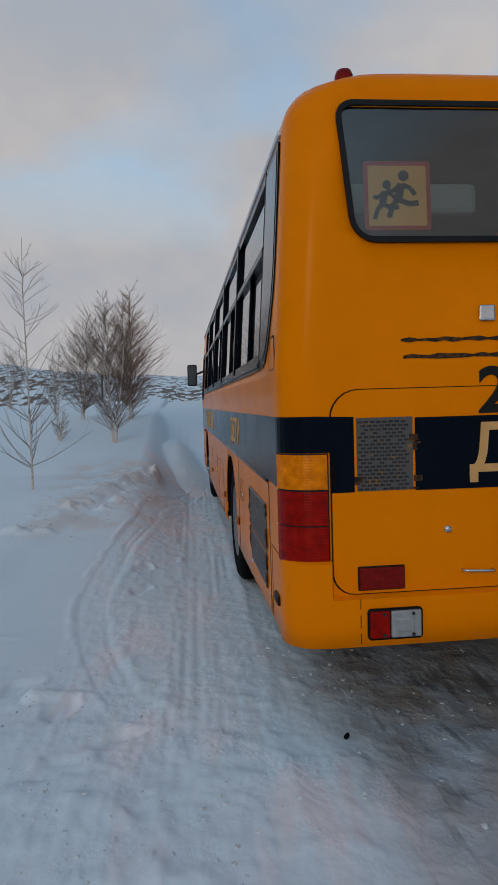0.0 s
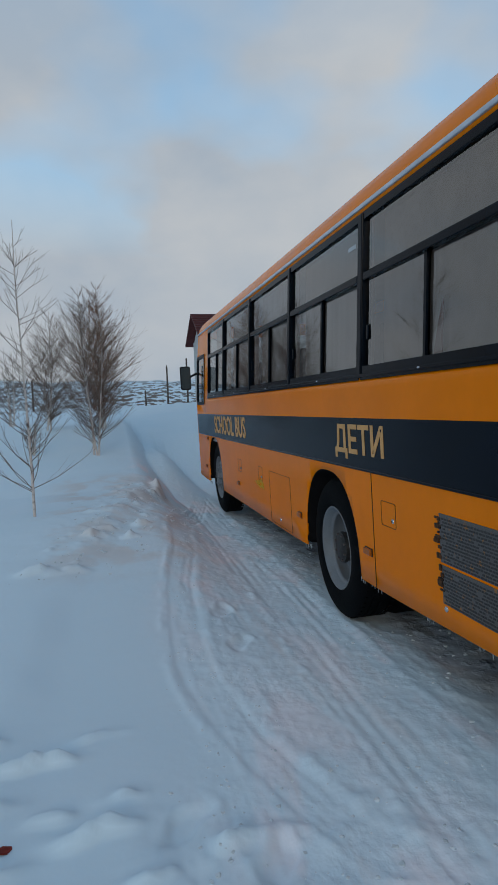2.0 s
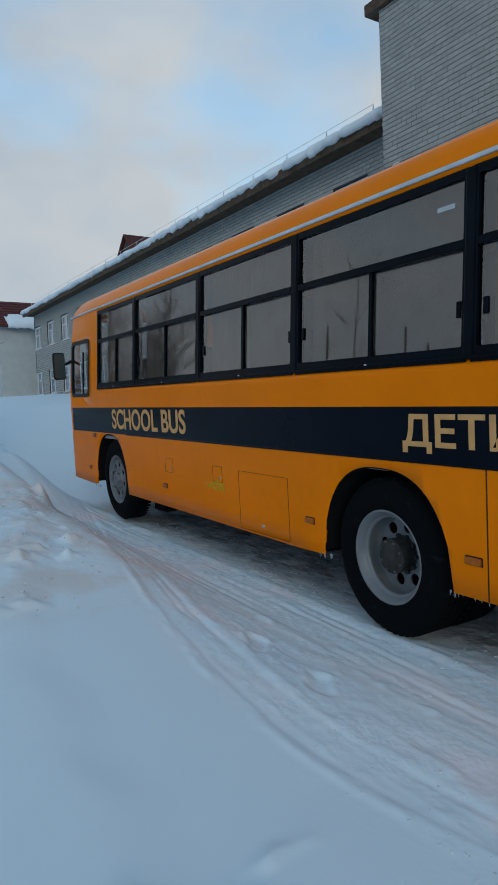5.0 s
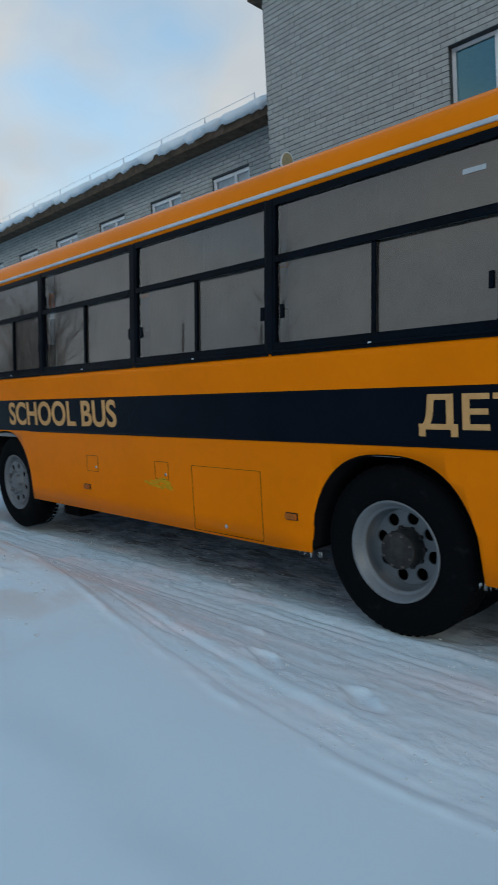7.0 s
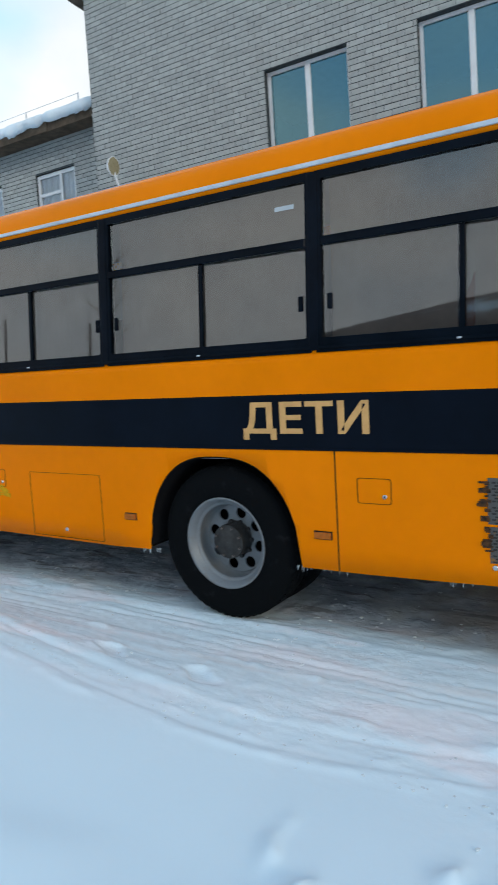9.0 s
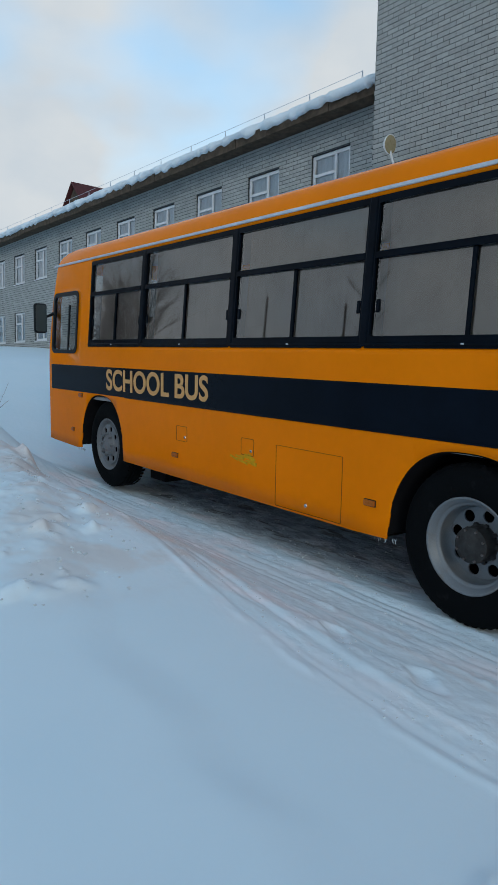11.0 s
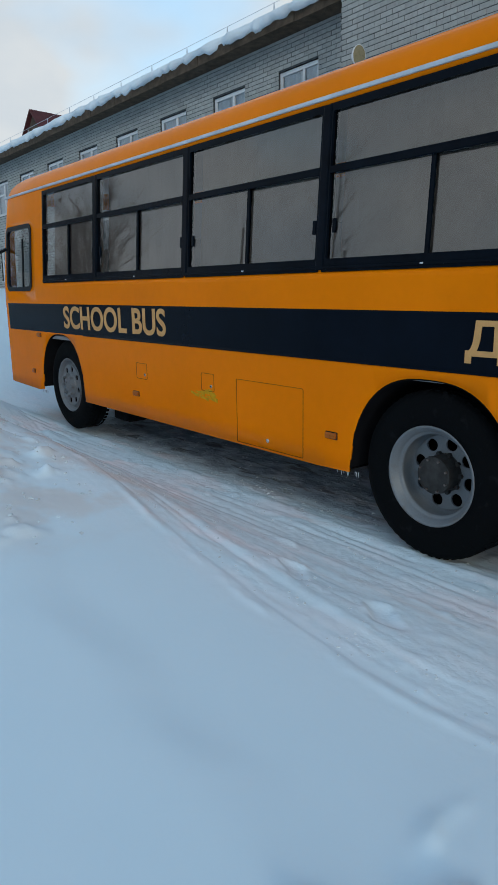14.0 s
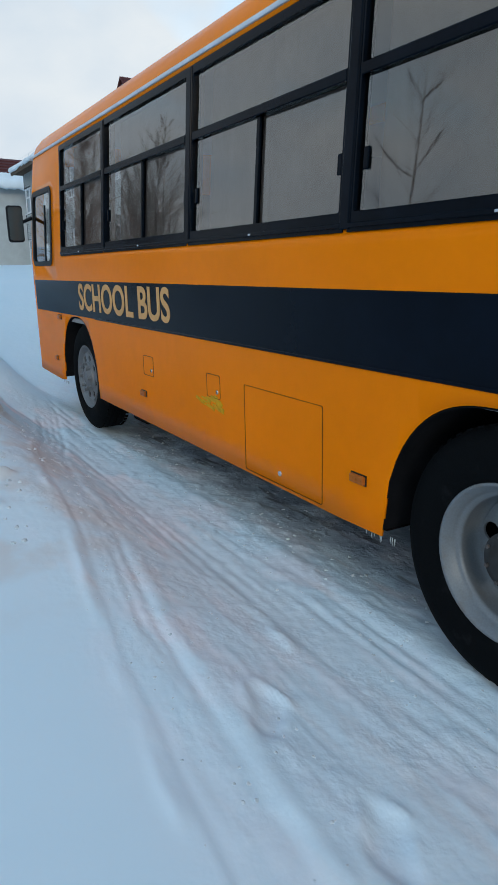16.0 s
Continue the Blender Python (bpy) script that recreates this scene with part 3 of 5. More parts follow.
def make_ground():
    outer_x, ys = spread_axis(-3.4, 1.2, 0.03, 420), spread_axis(-1.5, 9.6, 0.024, 560)
    xs = np.concatenate([outer_x[outer_x < -2.35], np.arange(-2.34, -1.54, 0.018), np.arange(-1.54, 0.26, 0.012), outer_x[outer_x > 0.27]])
    X, Y = np.meshgrid(xs, ys)
    Z = height(X, Y)
    nx, ny = len(xs), len(ys)
    verts = np.stack([X.ravel(), Y.ravel(), Z.ravel()], 1)
    i = np.arange(nx * ny).reshape(ny, nx)
    quads = np.stack([i[:-1, :-1].ravel(), i[:-1, 1:].ravel(), i[1:, 1:].ravel(), i[1:, :-1].ravel()], 1)
    me = bpy.data.meshes.new("ground")
    me.from_pydata(verts.tolist(), [], quads.tolist())
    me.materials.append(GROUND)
    me.polygons.foreach_set("use_smooth", [True] * len(me.polygons))
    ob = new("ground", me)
    return tagged(ob, "snow-covered ground with tyre tracks, banks, icy ruts and shade painted under the bus", "ground", kind="structure")


make_ground()


def ground_z(x, y):
    return float(height(np.array([x]), np.array([y]))[0])


# ---- the school bus ----
BUS_W = 2.45
ARCHES = ((3.165, 0.615, 0.435, 1.118), (8.39, 0.595, 0.46, 1.165))
SILL, HEAD = 1.765, 2.79


def skirt(y):
    return float(np.interp(y, [0, 0.4, 2.0, 4.0, 9.0, 10.2], [0.50, 0.50, 0.445, 0.425, 0.44, 0.47]))


def arch_z(y):
    z = skirt(y)
    for c, w, lo, top in ARCHES:
        d = abs(y - c) / w
        if d < 1:
            z = max(z, lo + (top - lo) * (1 - d ** 2.6) ** 0.5)
    return z


def at_z(z, zs, vs):
    return float(np.interp(z, zs, vs))


def side_x(z):
    return at_z(z, [0.4, 1.8, 2.79, 2.86, 2.93, 2.99, 3.03, 3.07, 3.10, 3.12], [0, 0, 0.075, 0.082, 0.105, 0.145, 0.20, 0.33, 0.67, 1.10])


def rear_y(z):
    return at_z(z, [0.4, 0.862, 0.875, 1.9, 2.4, 2.79, 2.86, 2.93, 2.99, 3.03, 3.07, 3.10, 3.12], [-0.035, -0.035, 0.0, 0.0, 0.022, 0.045, 0.050, 0.060, 0.080, 0.115, 0.19, 0.36, 0.9])


def front_y(z):
    return at_z(z, [0.4, 1.5, 2.4, 2.79, 2.93, 2.99, 3.03, 3.07, 3.10, 3.12], [10.20, 10.20, 10.12, 10.05, 9.98, 9.90, 9.82, 9.65, 9.3, 8.9])


def glass_x(x, z):
    """The side edges of the rear window opening lean in towards its sill."""
    if 2.2 < z < 2.9 and abs(abs(x - 1.225) - 0.832) < 0.01:
        lean_in = at_z(z, [2.27, 2.32, 2.44, 2.52, 2.79, 2.86], [0.115, 0.075, 0.042, 0.034, 0.006, 0.012])
        return 0.292 + lean_in if x < 1.2 else 2.158 - lean_in
    return x


def bus_shell(bus):
    """The painted body: rounded rings stacked from the skirt to the roof, with the openings left out."""
    ys = sorted(set([0.30, 0.478, 0.72] + [round(v, 3) for c, w, _, _ in ARCHES for v in np.linspace(c - w, c + w, 33)] + [round(v, 3) for v in np.arange(0.9, 9.1, 0.4)] + [8.74, 9.13, 9.92]))
    xs_face = [0.205, 0.216, 0.393, 0.7, 1.2, 1.75, 2.057, 2.234, 2.245]
    zs = [0.40, 0.6, 0.698, 0.710, 0.862, 0.875, 1.0, 1.17, 1.51, 1.70, SILL, 2.27, 2.32, 2.44, 2.52, HEAD, 2.86, 2.88, 2.93, 2.96, 2.99, 3.01, 3.03, 3.05, 3.07, 3.085, 3.10, 3.12]
    seg = 6
    rows = []
    bm = bmesh.new()
    for z in zs:
        xl, yr, yf = side_x(z), rear_y(z), front_y(z)
        xr, rc = BUS_W - xl, at_z(z, [2.3, 2.9, 3.0, 3.1], [0.16, 0.20, 0.27, 0.38])
        pts = []
        for y in ys:
            yy = min(max(y, yr + rc), yf - rc)
            pts.append((xl, yy, max(z, arch_z(y)) if z < 1.2 else z))
        for k in range(seg + 1):
            t = radians(180 - 90 * k / seg)
            pts.append((xl + rc + rc * math.cos(t), yf - rc + rc * math.sin(t), max(z, 0.47)))
        pts += [(min(max(x, xl + rc), xr - rc), yf, max(z, 0.47)) for x in xs_face]
        for k in range(seg + 1):
            t = radians(90 - 90 * k / seg)
            pts.append((xr - rc + rc * math.cos(t), yf - rc + rc * math.sin(t), max(z, 0.47)))
        pts += [(xr, y, max(z, skirt(y))) for y in (9.7, 7.0, 4.0, 2.0, 0.4)]
        for k in range(seg + 1):
            t = radians(-90 * k / seg)
            pts.append((xr - rc + rc * math.cos(t), yr + rc + rc * math.sin(t), max(z, 0.5)))
        pts += [(min(max(x, xl + rc), xr - rc), 0.0 if 0.709 < z < 0.87 and 0.21 < x < 2.24 else yr, max(z, 0.485)) for x in [glass_x(v, z) for v in xs_face[::-1]]]
        for k in range(seg + 1):
            t = radians(-90 - 90 * k / seg)
            pts.append((xl + rc + rc * math.cos(t), yr + rc + rc * math.sin(t), max(z, 0.487)))
        rows.append([bm.verts.new(p) for p in pts])
    n_side, n_face = len(ys), len(xs_face)
    front0 = n_side + seg + 1
    rear0 = n_side + 3 * (seg + 1) + n_face + 5
    for (za, a), (zb, b) in zip(zip(zs, rows), zip(zs[1:], rows[1:])):
        for i in range(len(a)):
            j = (i + 1) % len(a)
            if i < n_side - 1:
                y0, y1 = ys[i], ys[i + 1]
                if za >= SILL and zb <= HEAD and y0 >= 0.72 and y1 <= 8.74:
                    continue
                if za >= 1.70 and zb <= 2.45 and y0 >= 9.13:
                    continue
            if front0 <= i < front0 + n_face - 1 and za >= 1.51 and zb <= HEAD:
                continue
            if rear0 + 2 <= i < rear0 + n_face - 3 and za >= 2.27 and zb <= 2.86:
                continue
            bm.faces.new((a[i], a[j], b[j], b[i]))
    bm.faces.new(rows[-1])
    bmesh.ops.remove_doubles(bm, verts=bm.verts, dist=0.0006)
    bmesh.ops.dissolve_degenerate(bm, edges=bm.edges, dist=0.0004)
    ob = part("body", bm, ORANGE, bus, "glossy orange painted bodywork", smooth=True)
    ob.data.set_sharp_from_angle(angle=radians(35))
    sol = ob.modifiers.new("thickness", "SOLIDIFY")
    sol.thickness, sol.offset = 0.012, -1
    return ob


def wheel(bus, y, z, rear):
    r = 0.525
    bm = bmesh.new()
    lathe(bm, [(0.0, 0.305), (-0.012, 0.315), (-0.022, 0.36), (-0.026, 0.42), (-0.016, 0.47), (0.004, 0.502), (0.02, 0.515), (0.05, r), (0.075, r), (0.078, r - 0.014), (0.088, r - 0.014), (0.091, r), (0.13, r), (0.133, r - 0.014), (0.143, r - 0.014), (0.146, r), (0.20, r), (0.23, 0.51), (0.25, 0.45), (0.25, 0.30)], (0.05, y, z), 64)
    w = part("wheel", bm, TYRE, bus, "black rubber tyre on a silver steel rim", smooth=True)
    w.data.set_sharp_from_angle(angle=radians(50))
    bm = bmesh.new()
    for k in range(56):
        a = 2 * math.pi * k / 56
        c, s = math.cos(a), math.sin(a)
        for x0, dx in ((0.028, 0.03), (0.225, 0.03)):
            p = Vector((0.05 + x0, y + (r - 0.0045) * c, z + (r - 0.0045) * s))
            t, o = Vector((0, -s, c)) * 0.015, Vector((0, c, s)) * 0.0045
            q = [p - t - o, p + t - o, p + t + o, p - t + o]
            lo = [bm.verts.new(v) for v in q]
            hi = [bm.verts.new(v + Vector((dx, 0, 0))) for v in q]
            bm.faces.new(lo)
            bm.faces.new(hi[::-1])
            for i in range(4):
                bm.faces.new((lo[i], lo[(i + 1) % 4], hi[(i + 1) % 4], hi[i]))
    tagged(part("tread_blocks", bm, TYRE, w), kind="stuff")
    bm = bmesh.new()
    if rear:
        lathe(bm, [(0.0, 0.300), (-0.012, 0.314), (-0.016, 0.310), (-0.012, 0.298), (0.006, 0.292), (0.012, 0.280), (0.032, 0.277), (0.040, 0.266), (0.046, 0.255), (0.060, 0.252), (0.075, 0.258), (0.12, 0.256), (0.142, 0.248), (0.152, 0.232)], (0.05, y, z), 64)
        disc_x, r_out, r_hole, ring_r, holes = 0.05 + 0.152, 0.234, 0.040, 0.186, 8
    else:
        lathe(bm, [(0.0, 0.300), (-0.012, 0.314), (-0.016, 0.310), (-0.010, 0.298), (0.03, 0.284), (0.05, 0.270), (0.035, 0.25), (0.02, 0.238)], (0.05, y, z), 64)
        disc_x, r_out, r_hole, ring_r, holes = 0.05 + 0.02, 0.239, 0.034, 0.190, 8
    part("rim", bm, RIM, w, smooth=True)
    bm = bmesh.new()
    edges = []

    def loop(cy, cz, rad, seg):
        vs = [bm.verts.new((disc_x, cy + rad * math.cos(2 * math.pi * k / seg), cz + rad * math.sin(2 * math.pi * k / seg))) for k in range(seg)]
        edges.extend(bm.edges.new((vs[k], vs[(k + 1) % seg])) for k in range(seg))

    loop(y, z, r_out, 64)
    for k in range(holes):
        a = 2 * math.pi * (k + 0.3) / holes
        loop(y + ring_r * math.cos(a), z + ring_r * math.sin(a), r_hole, 16)
    bmesh.ops.triangle_fill(bm, use_beauty=True, edges=edges)
    disc = part("wheel_disc", bm, RIM, w)
    sol = disc.modifiers.new("thickness", "SOLIDIFY")
    sol.thickness = 0.012
    bm = bmesh.new()
    lathe(bm, [(0.10, 0.30), (0.10, 0.002)], (disc_x, y, z), 32)
    part("brake_drum", bm, UNDER, w)
    bm = bmesh.new()
    if rear:
        lathe(bm, [(0.0, 0.135), (-0.010, 0.132), (-0.014, 0.116), (-0.09, 0.108), (-0.100, 0.118), (-0.125, 0.116), (-0.130, 0.088), (-0.134, 0.082), (-0.136, 0.001)], (disc_x, y, z), 40)
    else:
        lathe(bm, [(0.0, 0.15), (-0.03, 0.14), (-0.035, 0.10), (-0.05, 0.085), (-0.055, 0.055), (-0.05, 0.05), (-0.05, 0.001)], (disc_x, y, z), 40)
    part("hub", bm, HUB if rear else RIM, w, "greasy dark steel hub" if rear else "silver hub", smooth=True).data.set_sharp_from_angle(angle=radians(40))
    nut = None
    for k in range(8 if not rear else 10):
        a = 2 * math.pi * k / (8 if not rear else 10)
        rad, x0 = (0.122, disc_x - 0.035) if rear else (0.128, disc_x - 0.075)
        if nut is None:
            bm = bmesh.new()
            lathe(bm, [(0.05, 0.016), (0.0, 0.016), (0.0, 0.001)], (0, 0, 0), 6)
            nut = part("wheel_nut", bm, HUB if rear else RIM, w)
            ob = nut
        else:
            ob = new("wheel_nut", nut.data)
            ob.parent = w
        ob.location = (x0, y + rad * math.cos(a), z + rad * math.sin(a))
    if rear:
        cap = None
        for k in range(8):
            a = 2 * math.pi * (k + 0.5) / 8
            if cap is None:
                bm = bmesh.new()
                lathe(bm, [(0.02, 0.008), (0.0, 0.008), (0.0, 0.001)], (0, 0, 0), 8)
                cap = part("hub_bolt", bm, BOLT, w)
                ob = cap
            else:
                ob = new("hub_bolt", cap.data)
                ob.parent = w
            ob.location = (disc_x - 0.140, y + 0.100 * math.cos(a), z + 0.100 * math.sin(a))
    return w


SIDE_TEXT = lambda y, z, x=-0.0045: Matrix(((0, 0, -1, x), (-1, 0, 0, y), (0, 1, 0, z), (0, 0, 0, 1)))
REAR_TEXT = lambda x, z, y=-0.0045: Matrix(((1, 0, 0, x), (0, 0, -1, y), (0, 1, 0, z), (0, 0, 0, 1)))


def gap_outline(name, pts, bus, axis="x", w=0.004, d=-0.0015, back=0.003, parent=None, mat=None):
    """A thin dark panel gap that follows an outline."""
    bm = bmesh.new()
    cu = sum(p[0] for p in pts) / len(pts)
    cv = sum(p[1] for p in pts) / len(pts)
    inner = []
    for p in pts:
        l = max(1e-6, math.hypot(p[0] - cu, p[1] - cv))
        inner.append((p[0] - (p[0] - cu) / l * w * 1.3, p[1] - (p[1] - cv) / l * w * 1.3))
    ring(bm, pts, inner, axis, d, back)
    return part(name, bm, mat or SEAM, parent or bus)


def side_window(bus, y0, y1, sliders=True):
    """One glazed unit: fixed upper light, two sliding lower panes, black frames, curtains behind."""
    tr = 2.39
    f = 0.035
    bm = bmesh.new()
    ring(bm, rounded(y0, y1, SILL - 0.012, HEAD + 0.002, 0.004, 2), rounded(y0 + f, y1 - f, SILL + 0.072, HEAD - 0.045, 0.012, 2), "x", -0.006, 0.05)
    win = part("side_window", bm, FRAME_DARK, bus, "black-framed sliding side window with drawn curtains")
    bm = soft_box(-0.010, 0.045, y0 + f, y1 - f, tr - 0.022, tr + 0.028, 0.005, 1)
    part("transom", bm, FRAME_DARK, win)
    ym = (y0 + y1) / 2
    pane("upper_pane", rounded(y0 + f - 0.01, y1 - f + 0.01, tr + 0.02, HEAD - 0.04, 0.01, 2), "x", 0.014, BUS_GLASS, win)
    for a, b, x in ((y0 + f, ym + 0.02, 0.030), (ym - 0.02, y1 - f, 0.014)):
        sheet = pane("sliding_pane", rounded(a, b, SILL + 0.05, tr - 0.02, 0.006, 1), "x", x, BUS_GLASS, win)
        bm = bmesh.new()
        box(bm, x - 0.004, x + 0.010, (b - 0.028) if a < ym - 0.1 else a, b if a < ym - 0.1 else a + 0.028, SILL + 0.052, tr - 0.024)
        part("pane_edge", bm, FRAME_DARK, sheet)
        yl = a + 0.05 if a < ym - 0.1 else b - 0.05
        part("latch", soft_box(x - 0.012, x + 0.002, yl - 0.016, yl + 0.016, 2.00, 2.09, 0.004, 1), FRAME_DARK, sheet)
    part("sill_channel", soft_box(-0.016, 0.0, y0 + 0.01, y1 - 0.01, SILL + 0.006, SILL + 0.028, 0.004, 1), FRAME_DARK, win)
    part("drain_plug", soft_box(-0.020, -0.014, ym - 0.012, ym + 0.012, SILL + 0.012, SILL + 0.022, 0.002, 1), ALU, win)
    # two curtains that meet in the middle
    rng = random.Random(int(y0 * 100))
    top, bot, meet = HEAD - 0.02, SILL + 0.01, ym + rng.uniform(-0.04, 0.04)
    for ya, yb, back in ((y0 + 0.03, meet + 0.012, 0.0), (meet - 0.012, y1 - 0.03, 0.022)):
        bm = bmesh.new()
        cols, prev = 44, None
        a1, a2, p1 = rng.uniform(0.005, 0.010), rng.uniform(0.002, 0.005), rng.uniform(0, 6)
        for k in range(cols + 1):
            y = ya + (yb - ya) * k / cols
            edge = min(k, cols - k) / cols
            x = 0.11 + back + (a1 * math.sin(y * 23 + p1 + 1.5 * math.sin(y * 5)) + a2 * math.sin(y * 51 + p1)) * (0.35 + 1.3 * max(0, 0.35 - edge))
            cur = (bm.verts.new((x, y, top)), bm.verts.new((x * 1.03, y + 0.01 * math.sin(p1), bot)))
            if prev:
                bm.faces.new((prev[0], cur[0], cur[1], prev[1]))
            prev = cur
        part("curtain", bm, CURTAIN, win, "smooth beige-brown curtain drawn behind the glass", smooth=True)
    if y0 < 1.0:
        for yc, w, z1 in ((1.50, 0.10, 2.12), (0.86, -0.09, 2.26)):
            bm = bmesh.new()
            slab(bm, [(yc, SILL + 0.03), (yc + w, SILL + 0.03), (yc + w * 0.4, z1 - 0.1), (yc, z1)], "x", 0.085, 0.092)
            part("curtain_hem", bm, CURTAIN_RED, win, "red-brown lower fold of the curtain")
    return win


def bus_lamp(bus):
    """The tall corner lamp, amber over red, wrapped round the rear corner."""
    def segment(name, z0, z1, mat, parent):
        bm = bmesh.new()
        outer, inner = [], []
        for k in range(1, 9):
            t = radians(180 + 90 * k / 8)
            outer.append((0.16 + 0.166 * math.cos(t), 0.16 + 0.166 * math.sin(t)))
            inner.append((0.16 + 0.13 * math.cos(t), 0.16 + 0.13 * math.sin(t)))
        outer = outer + [(0.205, -0.006)]
        inner = inner + [(0.205, 0.03)]
        outline = outer + inner[::-1]
        slab(bm, outline, "z", z0, z1)
        return part(name, bm, mat, parent)

    lamp = segment("tail_lamp", 0.858, 1.350, RUBBER, bus)
    tagged(lamp, "corner tail lamp, amber indicator over two red lenses")
    for name, z0, z1, mat in (("indicator_lens", 1.190, 1.344, AMBER), ("brake_lens", 1.030, 1.182, RED), ("tail_lens", 0.866, 1.024, RED)):
        bm = bmesh.new()
        rows = []
        levels = [(z0, 0.155)] + [(z0 + (z1 - z0) * k / 24, 0.1708 if k % 2 else 0.1699) for k in range(25)] + [(z1, 0.155)]
        for z, rad in levels:
            row = []
            for k in range(1, 9):
                t = radians(180 + 90 * k / 8)
                row.append(bm.verts.new((0.16 + rad * math.cos(t), 0.16 + rad * math.sin(t), z)))
            row.append(bm.verts.new((0.198, 0.16 - rad, z)))
            rows.append(row)
        for p, q in zip(rows, rows[1:]):
            for i in range(len(p) - 1):
                bm.faces.new((p[i], p[i + 1], q[i + 1], q[i]))
        part(name, bm, mat, lamp)


def reflector(bus, y, z, w=0.085, hh=0.04, mat=AMBER_DULL):
    ob = part("side_marker", soft_box(-0.022, 0.0, y - w / 2, y + w / 2, z - hh / 2, z + hh / 2, 0.006), mat, bus, "dull amber side marker")
    part("marker_base", soft_box(-0.006, 0.0, y - w / 2 - 0.006, y + w / 2 + 0.006, z - hh / 2 - 0.006, z + hh / 2 + 0.006, 0.002, 1), RUBBER, ob)


def flap(bus, y0, y1, z0, z1, lock=True, r=0.015):
    f = gap_outline("service_flap", rounded(y0, y1, z0, z1, r, 3), bus)
    if lock:
        bm = bmesh.new()
        lathe(bm, [(0.002, 0.014), (-0.006, 0.014), (-0.008, 0.010), (-0.008, 0.001)], (0, y0 + 0.04, z0 + 0.045), 14)
        part("lock", bm, CHROME, f, smooth=True)
        bm = bmesh.new()
        box(bm, -0.0105, -0.008, y0 + 0.036, y0 + 0.044, z0 + 0.039, z0 + 0.051)
        part("key_slot", bm, INK, f)
    return f


def mesh_grille(bus, u0, u1, v0, v1, place, seed, parent=None):
    """A taped-over vent: grey mesh with staggered dark slots and ragged glue edges. place(u, v, d) gives a point."""
    rng = random.Random(seed)

    def quad_box(bm, a, b, c, d, lo, hi):
        p = [bm.verts.new(place(u, v, lo)) for u, v in ((a, c), (b, c), (b, d), (a, d))]
        q = [bm.verts.new(place(u, v, hi)) for u, v in ((a, c), (b, c), (b, d), (a, d))]
        bm.faces.new(p)
        bm.faces.new(q[::-1])
        for i in range(4):
            bm.faces.new((p[i], p[(i + 1) % 4], q[(i + 1) % 4], q[i]))

    bm = bmesh.new()
    quad_box(bm, u0 + 0.012, u1 - 0.012, v0, v1, -0.001, 0.0045)
    g = part("vent_grille", bm, MESH_GREY, bus, "grey mesh vent with torn tape round its edges")
    bm = bmesh.new()
    rows = int((v1 - v0) / 0.0165)
    for r in range(rows):
        v = v0 + 0.004 + r * 0.0165
        u = u0 + 0.016 + (0.014 if r % 2 else 0.0)
        while u < u1 - 0.04:
            if rng.random() > 0.06:
                quad_box(bm, u, u + 0.021, v, v + 0.008 + rng.uniform(0, 0.002), 0.0045, 0.006)
            u += 0.028
    tagged(part("grille_slots", bm, MESH_DARK, g), kind="stuff")
    bm = bmesh.new()
    for k in range(26 if seed > 3 else 7):
        end = rng.random() < 0.5
        v = rng.uniform(v0, v1 - 0.02)
        u = u0 + rng.uniform(-0.018, 0.004) if end else u1 + rng.uniform(-0.03, -0.004)
        quad_box(bm, u, u + rng.uniform(0.015, 0.05), v, v + rng.uniform(0.008, 0.03), 0.001, 0.0062 + 0.0002 * k)
    tagged(part("tape_scraps", bm, TAPE, g, "torn brown tape"), kind="stuff")
    return g


